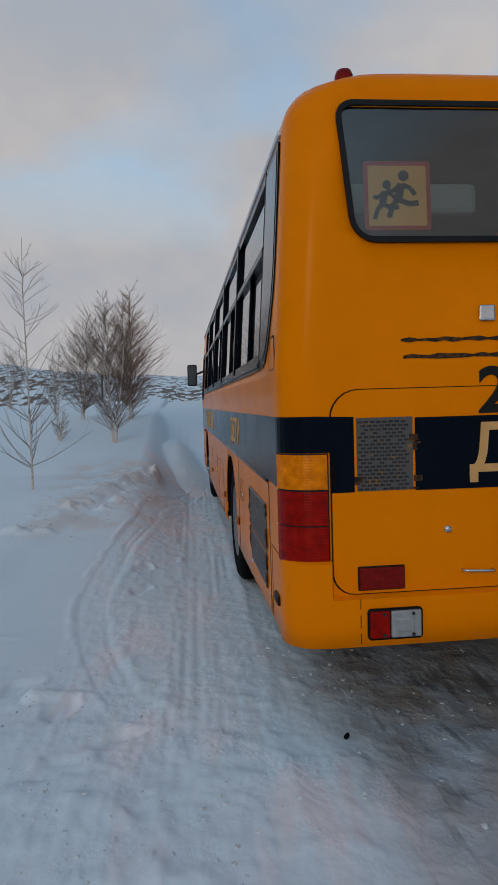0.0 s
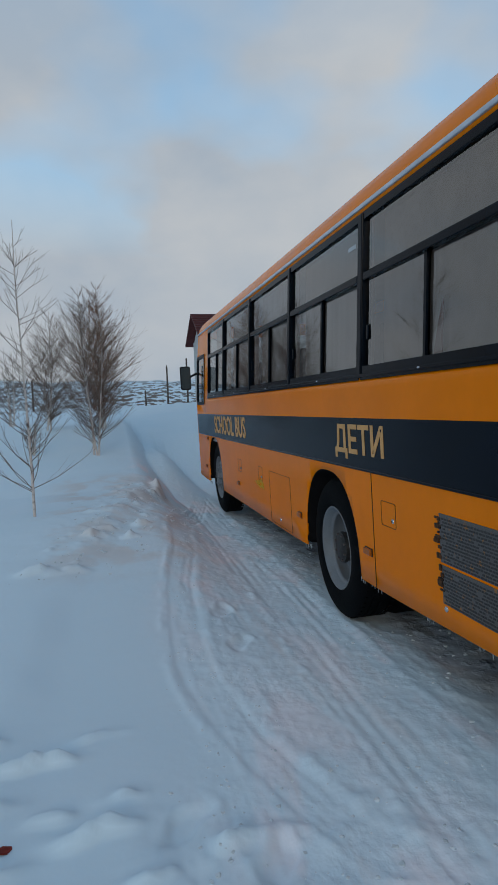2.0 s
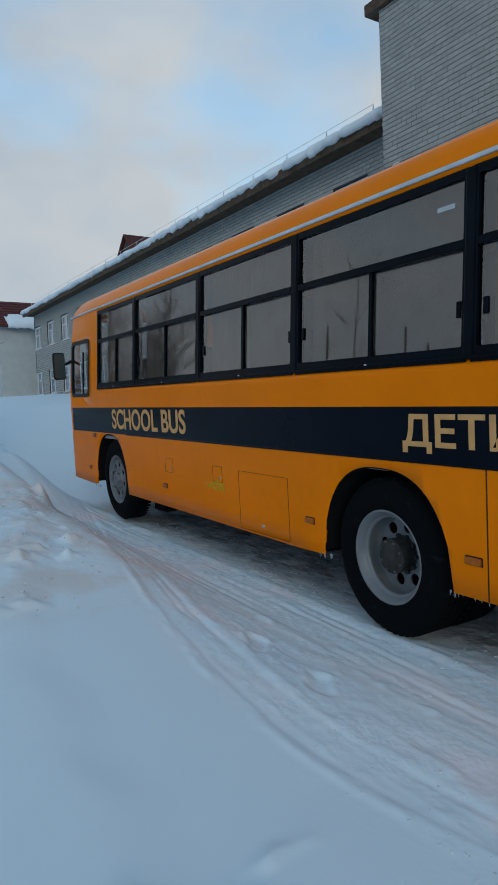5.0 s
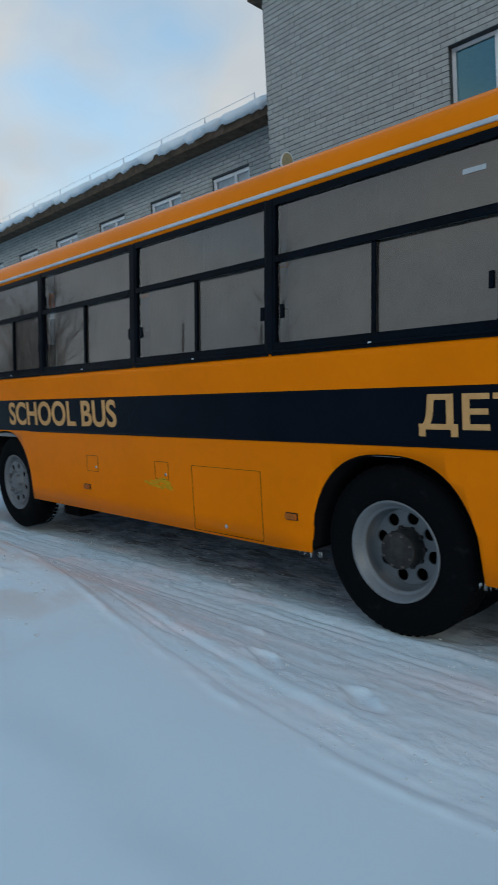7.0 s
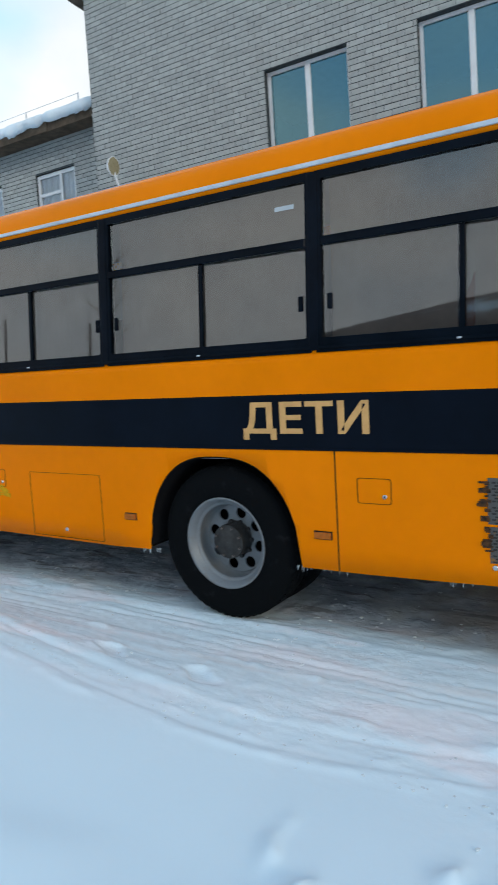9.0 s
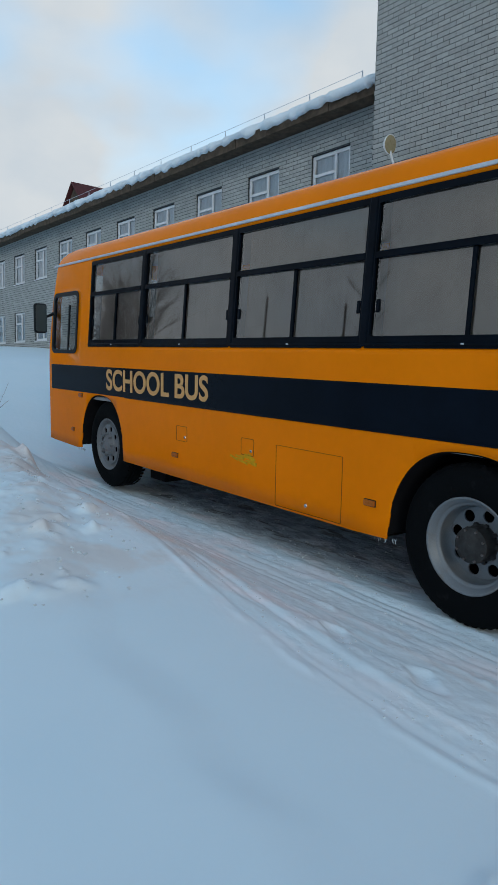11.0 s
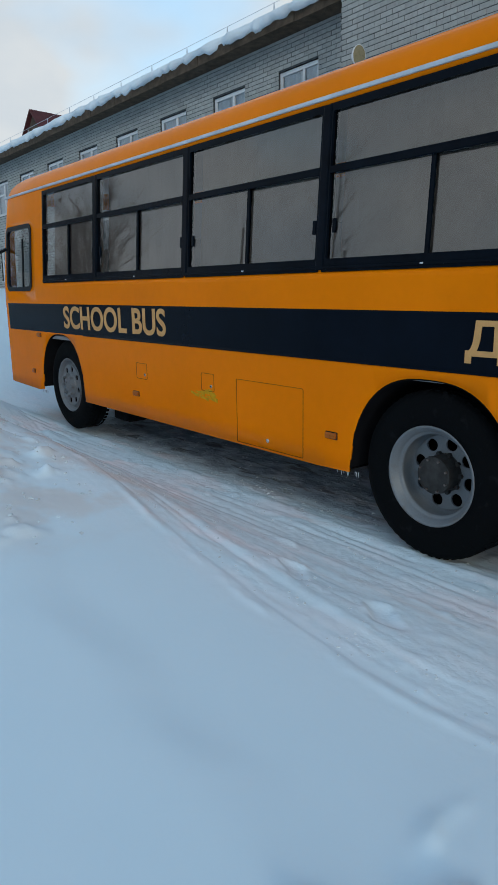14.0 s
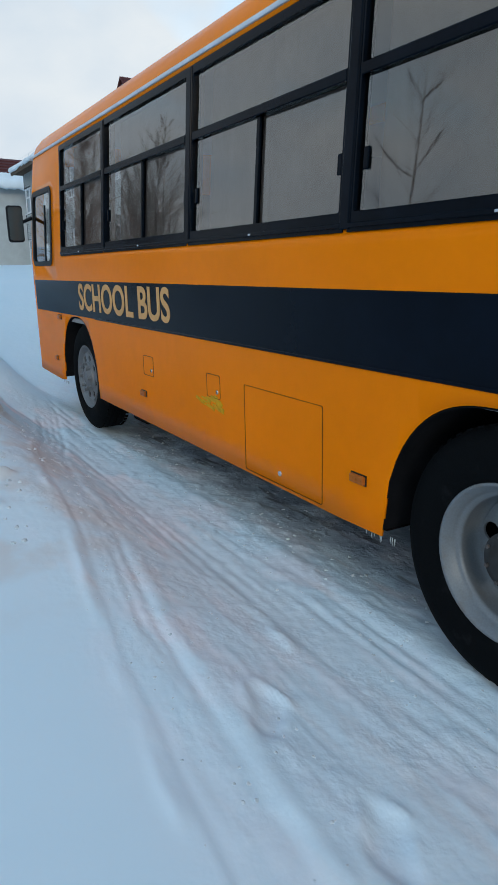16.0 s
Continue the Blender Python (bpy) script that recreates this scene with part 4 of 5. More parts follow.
def make_bus():
    bus = thing("school_bus", "long orange school bus with a navy stripe, parked on packed snow", "bus", LEVEL.copy())
    bus_shell(bus)
    # navy stripe, left side with the step at the rear hatch, rear
    bm = bmesh.new()
    slab(bm, [(0.478, 1.178), (9.98, 1.178), (9.98, 1.512), (0.478, 1.512)], "x", -0.003, 0.001)
    part("side_stripe", bm, NAVY, bus, "dark navy stripe along the side")
    bm = bmesh.new()
    slab(bm, [(0.16, 1.190), (0.477, 1.190), (0.477, 1.512), (0.16, 1.512)], "x", -0.003, 0.001)
    part("corner_stripe", bm, NAVY, bus)
    bm = bmesh.new()
    out, inn = [], []
    for k in range(9):
        t = radians(180 + 90 * k / 8)
        out.append((0.16 + 0.163 * math.cos(t), 0.16 + 0.163 * math.sin(t)))
        inn.append((0.16 + 0.158 * math.cos(t), 0.16 + 0.158 * math.sin(t)))
    slab(bm, out + inn[::-1], "z", 1.352, 1.512)
    part("corner_stripe", bm, NAVY, bus, smooth=False)
    bm = bmesh.new()
    slab(bm, [(0.160, 1.352), (0.212, 1.352), (0.212, 1.172), (0.322, 1.172), (0.322, 1.505), (0.160, 1.512)], "y", -0.003, 0.001)
    part("rear_stripe", bm, NAVY, bus)
    bm = bmesh.new()
    slab(bm, [(0.600, 1.170), (2.13, 1.165), (2.13, 1.495), (0.600, 1.495)], "y", -0.003, 0.001)
    part("rear_stripe", bm, NAVY, bus)
    # raised moulding under the stripe
    part("moulding", soft_box(-0.010, 0.0, 0.5, 7.75, 1.172, 1.188, 0.003, 1), NAVY, bus)
    # roof drip rail
    part("gutter_rail", soft_box(-0.008, 0.045, 0.285, 9.98, 2.822, 2.850, 0.006), ALU, bus, "pale aluminium gutter rail")
    # side windows and the dark quarter panel
    for y0, y1 in ((0.72, 2.385), (2.415, 4.055), (4.085, 5.685), (5.715, 7.365), (7.395, 8.745)):
        side_window(bus, y0, y1)
    for y in (2.40, 4.07, 5.70, 7.38):
        part("window_post", soft_box(-0.014, 0.05, y - 0.035, y + 0.035, SILL, HEAD, 0.008), FRAME_DARK, bus)
    bm = bmesh.new()
    slab(bm, [(0.72, SILL - 0.004), (0.56, SILL - 0.006), (0.48, SILL + 0.012), (0.42, SILL + 0.055), (0.372, SILL + 0.115), (0.31, 2.00), (0.272, 2.09), (0.252, 2.17), (0.246, 2.26), (0.262, 2.60), (0.285, HEAD + 0.004), (0.72, HEAD + 0.004)], "x", -0.007, 0.012)
    q = part("quarter_panel", bm, FRAME_DARK, bus, "black quarter window panel")
    bm = bmesh.new()
    slab(bm, [(0.69, SILL + 0.035), (0.58, SILL + 0.035), (0.50, SILL + 0.055), (0.45, SILL + 0.092), (0.405, SILL + 0.15), (0.348, 2.02), (0.312, 2.10), (0.292, 2.19), (0.286, 2.26), (0.302, 2.60), (0.318, HEAD - 0.03), (0.69, HEAD - 0.03)], "x", -0.0095, -0.006)
    part("quarter_glass", bm, DARK_PANEL, q, "near-black tinted glass")
    part("rubber_edge", soft_box(-0.012, 0.0, 0.700, 0.710, SILL, HEAD, 0.003, 1), HUB, q)
    # driver's window
    bm = bmesh.new()
    ring(bm, rounded(9.10, 9.95, 1.665, 2.47, 0.10), rounded(9.15, 9.90, 1.715, 2.42, 0.07), "x", -0.008, 0.03)
    drv = part("driver_window", bm, RUBBER, bus, "small rounded window of the driver")
    pane("pane", rounded(9.14, 9.91, 1.705, 2.43, 0.07), "x", 0.008, BUS_GLASS, drv)
    part("pane_bar", soft_box(0.0, 0.02, 9.40, 9.43, 1.71, 2.30, 0.004, 1), RUBBER, drv)
    # windscreen
    bm = bmesh.new()
    vs = [bm.verts.new(p) for p in ((0.30, 10.19, 1.50), (2.15, 10.19, 1.50), (2.15, 10.04, HEAD), (0.30, 10.04, HEAD))]
    bm.faces.new(vs)
    part("windscreen", bm, BUS_GLASS, bus)
    # rear window
    def lean(bmx):
        for v in bmx.verts:
            v.co.y += rear_y(v.co.z)
        return bmx
    bm = bmesh.new()
    rad = (0.11, 0.11, 0.08, 0.08)
    outer, inner = rounded(0.278, 2.172, 2.264, 2.885, rad), rounded(0.301, 2.149, 2.289, 2.861, (0.08, 0.08, 0.06, 0.06))
    taper = lambda p: (p[0] + (0.06 if p[0] < 1.2 else -0.06) * max(0, (2.85 - p[1]) / 0.60), p[1])
    ring(bm, [taper(p) for p in outer], [taper(p) for p in inner], "y", -0.016, 0.02)
    rw = part("rear_window", lean(bm), RUBBER, bus, "wide rear window in a black rubber seal")
    pane("rear_pane", [taper(p) for p in rounded(0.298, 2.152, 2.288, 2.862, 0.07)], "y", 0.004, REAR_GLASS, rw)
    # children sign inside the rear window
    bm = bmesh.new()
    slab(bm, rounded(0.400, 0.702, 2.325, 2.628, 0.012, 2), "y", 0.0095, 0.012)
    sign = part("warning_sign", lean(bm), SIGN_RED, bus, "square warning sign with a red border")
    bm = bmesh.new()
    slab(bm, [(0.420, 2.345), (0.682, 2.345), (0.682, 2.608), (0.420, 2.608)], "y", 0.0085, 0.0096)
    part("sign_field", lean(bm), SIGN_YELLOW, sign)
    for ox, oz, s in ((0.487, 2.398, 0.82), (0.560, 2.410, 1.0)):
        bm = bmesh.new()
        def limb(pts, w):
            for (a, b), (c, d) in zip(pts, pts[1:]):
                l = math.hypot(c - a, d - b)
                nx, nz = -(d - b) / l * w, (c - a) / l * w
                slab(bm, [(a + nx, b + nz), (a - nx, b - nz), (c - nx, d - nz), (c + nx, d + nz)], "y", 0.0065, 0.0086)
        sc = lambda pts: [(ox + p[0] * s, oz + p[1] * s) for p in pts]
        limb(sc([(0.01, 0.118), (-0.008, 0.05)]), 0.019 * s)
        limb(sc([(-0.008, 0.05), (0.045, 0.03), (0.085, 0.035)]), 0.012 * s)
        limb(sc([(-0.008, 0.05), (-0.035, 0.02), (-0.05, -0.03)]), 0.012 * s)
        limb(sc([(0.012, 0.115), (0.05, 0.10), (0.07, 0.07)]), 0.010 * s)
        limb(sc([(0.005, 0.112), (-0.04, 0.08), (-0.055, 0.095)]), 0.010 * s)
        slab(bm, [(ox + 0.02 * s + 0.024 * s * math.cos(k * math.pi / 7), oz + 0.154 * s + 0.024 * s * math.sin(k * math.pi / 7)) for k in range(14)], "y", 0.0065, 0.0086)
        part("pictogram", lean(bm), INK, sign)
    sign.location = (0, 0.0013, -0.004)
    # rear: engine hood, grille, lettering, lamps
    hood = gap_outline("engine_hood", rounded(0.212, 2.238, 0.712, 1.628, (0.10, 0.10, 0.13, 0.13), 6), bus, axis="y", w=0.006, d=-0.002, back=0.003)
    tagged(hood, "engine hood outlined by a dark gap")
    mesh_grille(bus, 0.322, 0.600, 1.175, 1.500, lambda u, v, d: (u, -d, v), 3)
    lettering("hood_numeral", "2", 0.21, INK, REAR_TEXT(0.895, 1.505), bus, 0.15, "black numeral")
    lettering("rear_lettering", "ДЕТИ", 0.27, CREAM, REAR_TEXT(0.85, 1.195), bus, 0.80, "cream lettering")
    for z, x0 in ((1.838, 0.543), (1.765, 0.553)):
        bm = bmesh.new()
        rng = random.Random(int(z * 100))
        top = [(x0 + k * 0.04, z + 0.007 + rng.uniform(-0.004, 0.006)) for k in range(26)]
        slab(bm, top + [(p[0], z - 0.008 + rng.uniform(-0.006, 0.005)) for p in top[::-1]], "y", -0.003, 0.002)
        part("glue_strip", bm, TAPE, bus, "torn brown adhesive strip")
    part("badge_letter", soft_box(0.900, 0.975, -0.012, 0.0, 1.915, 1.985, 0.008), CHROME, bus, "chrome badge block")
    bm = bmesh.new()
    tube(bm, [(0.812, 0.0, 0.80), (0.814, -0.025, 0.80), (0.83, -0.03, 0.80), (0.935, -0.03, 0.795), (0.952, -0.025, 0.794), (0.954, 0.0, 0.794)], [0.007] * 6, 8)
    part("hood_handle", bm, CHROME, bus, "chrome handle", smooth=True)
    bm = bmesh.new()
    tube(bm, [(0.745, 0.002, 0.988), (0.745, -0.012, 0.988), (0.745, -0.0125, 0.988)], [0.017, 0.016, 0.001], 16)
    part("hood_lock", bm, CHROME, bus, smooth=True)
    r = part("rear_reflector", soft_box(0.334, 0.536, -0.022, 0.0, 0.735, 0.832, 0.006), RED_DULL, bus, "dark red rectangular reflector")
    part("reflector_back", soft_box(0.328, 0.542, -0.010, 0.002, 0.729, 0.838, 0.004, 1), RUBBER, r)
    fog = part("bumper_lamp", soft_box(0.358, 0.607, -0.049, -0.030, 0.515, 0.655, 0.016, 3), RUBBER, bus, "bumper lamp with a red and a clear lens")
    part("red_lens", soft_box(0.366, 0.455, -0.059, -0.035, 0.525, 0.645, 0.006), RED, fog)
    part("clear_lens", soft_box(0.461, 0.598, -0.059, -0.035, 0.525, 0.645, 0.006), CLEAR, fog)
    part("inner_lens", soft_box(0.480, 0.570, -0.063, -0.045, 0.545, 0.615, 0.010), CLEAR, fog)
    for x, z in ((0.43, 0.632), (0.43, 0.538), (0.56, 0.632), (0.56, 0.538)):
        bm = bmesh.new()
        tube(bm, [(x, -0.055, z), (x, -0.066, z), (x, -0.0665, z)], [0.008, 0.008, 0.001], 8)
        part("lamp_screw", bm, HUB, fog)
    for x in (0.328,):
        bm = bmesh.new()
        for z0, z1 in ((0.50, 0.545), (0.57, 0.63), (0.655, 0.70)):
            box(bm, x, x + 0.003, -0.037, -0.033, z0, z1)
        part("bumper_crease", bm, SEAM, bus)
    bus_lamp(bus)
    beacon_bm = bmesh.new()
    for pts in ([(0.375, 0.25, 3.00), (0.375, 0.25, 3.08), (0.375, 0.25, 3.102), (0.375, 0.25, 3.108)],):
        tube(beacon_bm, pts, [0.047, 0.043, 0.034, 0.002], 18)
    part("roof_marker_lamp", beacon_bm, RED_DULL, bus, "red roof marker lamp", smooth=True)
    # left side panels, flaps, markers
    gap_outline("luggage_hatch", rounded(4.228, 5.008, 0.445, 0.955, 0.01, 2), bus)
    bm = bmesh.new()
    lathe(bm, [(0.002, 0.016), (-0.007, 0.016), (-0.009, 0.011), (-0.009, 0.001)], (0, 4.623, 0.512), 16)
    part("hatch_lock", bm, CHROME, bus, smooth=True)
    flap(bus, 1.956, 2.165, 0.868, 1.018)
    flap(bus, 6.405, 6.610, 0.815, 0.968)
    flap(bus, 5.312, 5.500, 0.812, 0.964)
    gap_outline("filler_cover", rounded(0.158, 0.350, 1.730, 1.888, 0.022, 4), bus)
    for y, z0, z1 in ((2.300, 0.445, 1.172), (0.476, 0.51, 1.176)):
        bm = bmesh.new()
        box(bm, -0.002, 0.002, y - 0.004, y + 0.004, z0, z1)
        part("panel_gap", bm, SEAM, bus)
    bm = bmesh.new()
    box(bm, -0.0015, 0.002, 0.412, 0.416, 0.505, 0.870)
    box(bm, -0.0015, 0.002, 0.130, 0.416, 0.870, 0.874)
    part("corner_panel_gap", bm, SEAM, bus)
    lamp = part("side_lamp", soft_box(-0.014, 0.002, 0.165, 0.285, 0.628, 0.674, 0.006), RUBBER, bus, "small black side lamp")
    part("lamp_lens", soft_box(-0.018, -0.010, 0.195, 0.265, 0.638, 0.664, 0.003, 1), HUB, lamp)
    for y, z, w in ((2.396, 0.656, 0.11), (3.943, 0.663, 0.10), (6.626, 0.661, 0.10), (8.99, 1.134, 0.10), (9.25, 0.672, 0.06)):
        reflector(bus, y, z, w)
    mesh_grille(bus, 0.600, 1.440, 0.800, 1.047, lambda u, v, d: (-d, u, v), 5)
    mesh_grille(bus, 0.612, 1.432, 0.590, 0.786, lambda u, v, d: (-d, u, v), 6)
    bm = bmesh.new()
    lathe(bm, [(0.002, 0.015), (-0.006, 0.015), (-0.008, 0.010), (-0.008, 0.001)], (0, 1.395, 0.566), 14)
    part("grille_lock", bm, CHROME, bus, smooth=True)
    lettering("side_lettering", "ДЕТИ", 0.235, CREAM, SIDE_TEXT(2.925, 1.234), bus, 0.852, "cream lettering")
    lettering("side_lettering", "SCHOOL BUS", 0.250, CREAM, SIDE_TEXT(8.225, 1.240), bus, 2.195, "cream lettering")
    bm = bmesh.new()
    rng = random.Random(8)
    for k in range(26):
        y, z = 5.42 + rng.uniform(-0.16, 0.20), 0.765 + rng.uniform(-0.05, 0.045)
        w, t = rng.uniform(0.05, 0.13), rng.uniform(0.008, 0.024)
        slab(bm, [(y, z), (y + w, z + t * 0.6), (y + w * 0.9, z + t * 1.4), (y + w * 0.1, z + t)], "x", -0.0012 - 0.0001 * k, 0.0004)
    part("paint_scrape", bm, SCRAPE, bus, "yellow scrape in the paint")
    bm = bmesh.new()
    slab(bm, [(2.53, 2.606), (2.66, 2.606), (2.66, 2.632), (2.53, 2.632)], "x", 0.010, 0.013)
    part("window_sticker", bm, STICKER, bus, "small white sticker on the glass")
    # mirror
    bm = soft_box(-0.27, -0.09, 9.86, 9.93, 1.93, 2.33, 0.035, 3)
    mir = part("mirror", bm, RUBBER, bus, "black side mirror on a short arm", smooth=False)
    bm = bmesh.new()
    slab(bm, rounded(-0.255, -0.105, 1.95, 2.31, 0.03), "y", 9.856, 9.862)
    part("mirror_glass", bm, MIRROR, mir)
    bm = bmesh.new()
    tube(bm, [(-0.10, 9.90, 2.15), (-0.05, 9.93, 2.17), (0.02, 9.94, 2.20)], [0.02, 0.018, 0.022], 8)
    part("mirror_arm", bm, RUBBER, mir)
    # wheels
    for y, z, rear in ((3.155, 0.525, True), (8.29, 0.575, False)):
        wheel(bus, y, z, rear)
    for y, z in ((3.145, 0.525), (8.29, 0.575)):
        bm = bmesh.new()
        lathe(bm, [(0.0, 0.30), (-0.02, 0.40), (0.0, 0.50), (0.04, 0.525), (0.22, 0.525), (0.26, 0.48), (0.26, 0.30)], (2.11, y, z), 40)
        part("far_wheel", bm, TYRE, bus, smooth=True)
        bm = bmesh.new()
        lathe(bm, [(0.0, 0.001), (0.0, 0.09), (1.9, 0.09), (1.9, 0.001)], (0.28, y, z), 16)
        part("axle", bm, UNDER, bus, smooth=True)
    bm = bmesh.new()
    lathe(bm, [(0.0, 0.30), (-0.01, 0.42), (0.02, 0.51), (0.05, 0.525), (0.22, 0.525), (0.25, 0.45), (0.25, 0.30)], (0.36, 3.145, 0.525), 40)
    part("inner_wheel", bm, TYRE, bus, smooth=True)
    # wheel-arch lips and liners
    for c, w, lo, top in ARCHES:
        bm = bmesh.new()
        pts = [(c + w * math.copysign(1, t) * abs(math.sin(t * math.pi / 2)) ** 0.8, 0) for t in np.linspace(-1, 1, 41)]
        prev = None
        for y, _ in pts:
            z = max(arch_z(min(max(y, c - w + 0.0005), c + w - 0.0005)), skirt(y))
            cur = [bm.verts.new((x, y, z)) for x in (0.003, 0.62)]
            if prev:
                bm.faces.new((prev[0], prev[1], cur[1], cur[0]))
            prev = cur
        lin = part("arch_liner", bm, UNDER, bus, "black wheel-arch liner", smooth=True)
        sol = lin.modifiers.new("thickness", "SOLIDIFY")
        sol.thickness = 0.008
    bm = bmesh.new()
    box(bm, 0.62, 0.64, 2.3, 9.2, 0.42, 1.2)
    box(bm, 0.12, 2.33, 0.12, 2.5, 0.56, 0.60)
    box(bm, 0.05, 2.4, 3.80, 7.75, 0.44, 0.47)
    box(bm, 0.05, 2.4, 9.05, 10.0, 0.50, 0.53)
    part("underbody", bm, UNDER, bus, "black underbody")
    bm = soft_box(0.25, 0.70, 7.28, 7.62, 0.24, 0.46, 0.02)
    part("step_box", bm, UNDER, bus, "black box under the floor")
    bm = soft_box(0.10, 0.16, 0.42, 0.50, 0.44, 0.52, 0.008)
    part("tow_lug", bm, UNDER, bus)
    # cabin
    bm = bmesh.new()
    box(bm, 0.03, 2.42, 0.12, 10.0, 1.10, 1.14)
    box(bm, 2.30, 2.32, 0.3, 9.4, 1.14, 2.8)
    part("cabin_floor", bm, INTERIOR, bus)
    bm = bmesh.new()
    box(bm, 0.235, 0.245, 0.16, 0.70, 1.80, 2.90)
    box(bm, 2.205, 2.215, 0.16, 0.70, 1.80, 2.90)
    box(bm, 0.22, 2.23, 0.22, 9.50, 2.925, 2.935)
    part("cabin_lining", bm, INTERIOR, bus, "grey lining of the cabin")
    bm = bmesh.new()
    for k in range(9):
        y = 0.55 + k * 0.95
        for x in (0.20, 1.35):
            box(bm, x, x + 0.85, y, y + 0.12, 1.2, 2.12)
            box(bm, x, x + 0.85, y + 0.10, y + 0.5, 1.2, 1.6)
    part("seats", bm, SEAT_CLOTH, bus, "dark cloth seats")
    part("rear_headrest", soft_box(0.30, 1.03, 0.28, 0.36, 2.46, 2.61, 0.03), INTERIOR, bus, "pale padded bar behind the rear glass")
    bm = bmesh.new()
    tube(bm, [(0.70, 0.22, 2.30), (1.2, 0.24, 2.335), (2.1, 0.24, 2.335)], [0.012] * 3, 8)
    part("grab_rail", bm, ALU, bus)
    # wiper-like wire and icicles under the skirt
    bm = bmesh.new()
    rng = random.Random(5)
    for base in (2.50, 2.35, 3.76, 3.83, 8.99, 9.03, 1.6, 1.1):
        for k in range(7):
            y = base + rng.uniform(-0.10, 0.10)
            z = arch_z(y) if abs(y - 3.145) > 0.6 and abs(y - 8.39) > 0.59 else 0.44
            l = rng.uniform(0.008, 0.035)
            tube(bm, [(0.012, y, z + 0.005), (0.012, y + 0.002, z - l * 0.6), (0.013, y, z - l)], [0.003, 0.002, 0.0004], 5)
    tagged(part("icicles", bm, ICE, bus, "small icicles on the skirt"), kind="stuff")
    # the glazing leans in with the upper side
    done = set()
    for ob in bus.children_recursive:
        if ob.type != "MESH" or ob.name.split(".")[0] in ("body", "mirror", "mirror_glass", "mirror_arm") or ob.data.name in done:
            continue
        done.add(ob.data.name)
        for v in ob.data.vertices:
            if v.co.z > SILL - 0.02 and v.co.x < 0.3 and v.co.y > 0.22:
                v.co.x += at_z(v.co.z, [SILL, HEAD], [0.0, 0.072])
    return bus


make_bus()

# ---- the school building ----
# local frame: x into the building, y along the street front, z up
FRONT = pose(7.1, 2.0, 0, 0, 0, 2.5)
COURSE, LENGTH, JOINT, BED = 0.094, 0.260, 0.007, 0.014


def wall_mesh(bm, x0, x1, y0, y1, z0, z1, holes):
    """A wall of blocks round rectangular openings (y0, y1, z0, z1)."""
    ys = sorted({y0, y1, *[h[0] for h in holes], *[h[1] for h in holes]})
    zs = sorted({z0, z1, *[h[2] for h in holes], *[h[3] for h in holes]})
    for a, b in zip(ys, ys[1:]):
        run = None
        for c, d in zip(zs, zs[1:]):
            hit = any(h[0] - 1e-4 <= a and b <= h[1] + 1e-4 and h[2] - 1e-4 <= c and d <= h[3] + 1e-4 for h in holes)
            if hit:
                if run:
                    box(bm, x0, x1, a, b, *run)
                run = None
            else:
                run = (run[0], d) if run else (c, d)
        if run:
            box(bm, x0, x1, a, b, *run)


def brick_rows(y0, y1, z0, z1, holes):
    """Places (y, z, length) of the bricks of a stretcher-bond face, cut at openings."""
    out, r = [], 0
    z = z0
    while z < z1 - 0.02:
        y = y0 - (LENGTH / 2 if r % 2 else 0)
        spans = [(y0, y1)]
        for h in holes:
            if z + COURSE > h[2] + 0.01 and z < h[3] - 0.01:
                spans = [s for a, b in spans for s in ((a, min(b, h[0])), (max(a, h[1]), b)) if s[1] - s[0] > 0.03]
        while y < y1:
            for a, b in spans:
                p, q = max(a, y), min(b, y + LENGTH - JOINT)
                if q - p > 0.04:
                    out.append((p, z, q - p))
            y += LENGTH
        z += COURSE
        r += 1
    return out


def brick_face(parent, places, x, near, flip=1):
    """near(y, z) picks the bricks that become parts of their own; the rest is joined."""
    rng = random.Random(7)
    meshes = {}
    verts, faces, singles = [], [], 0
    hh = COURSE - BED
    corners = [(a, b, c) for a in (0, 1) for b in (0, 1) for c in (0, 1)]
    quads = ((0, 1, 3, 2), (0, 4, 5, 1), (2, 3, 7, 6), (0, 2, 6, 4), (1, 5, 7, 3))
    for y, z, l in places:
        proud = rng.uniform(0.004, 0.010)
        if singles < 290 and abs(l - (LENGTH - JOINT)) < 0.002 and near(y, z):
            me = meshes.get("brick")
            if me is None:
                me = bpy.data.meshes.new("brick")
                v = [((0.03 if a else (0.003 if (b in (0, 1) and c in (0, 1)) else 0)), b * l, c * hh) for a, b, c in corners]
                me.from_pydata(v, [], [list(q) for q in quads])
                me.materials.append(BRICK)
                meshes["brick"] = me
            ob = new("brick", me)
            ob.parent = parent
            ob.location = (x - proud - 0.003, y, z)
            singles += 1
            continue
        n = len(verts)
        verts += [(x - proud if not a else x + 0.02, y + b * l, z + c * hh) for a, b, c in corners]
        faces += [[n + i for i in q] for q in quads]
    me = bpy.data.meshes.new("brickwork")
    me.from_pydata(verts, [], faces)
    me.materials.append(BRICK)
    ob = new("brickwork", me)
    ob.parent = parent
    tagged(ob, kind="stuff")


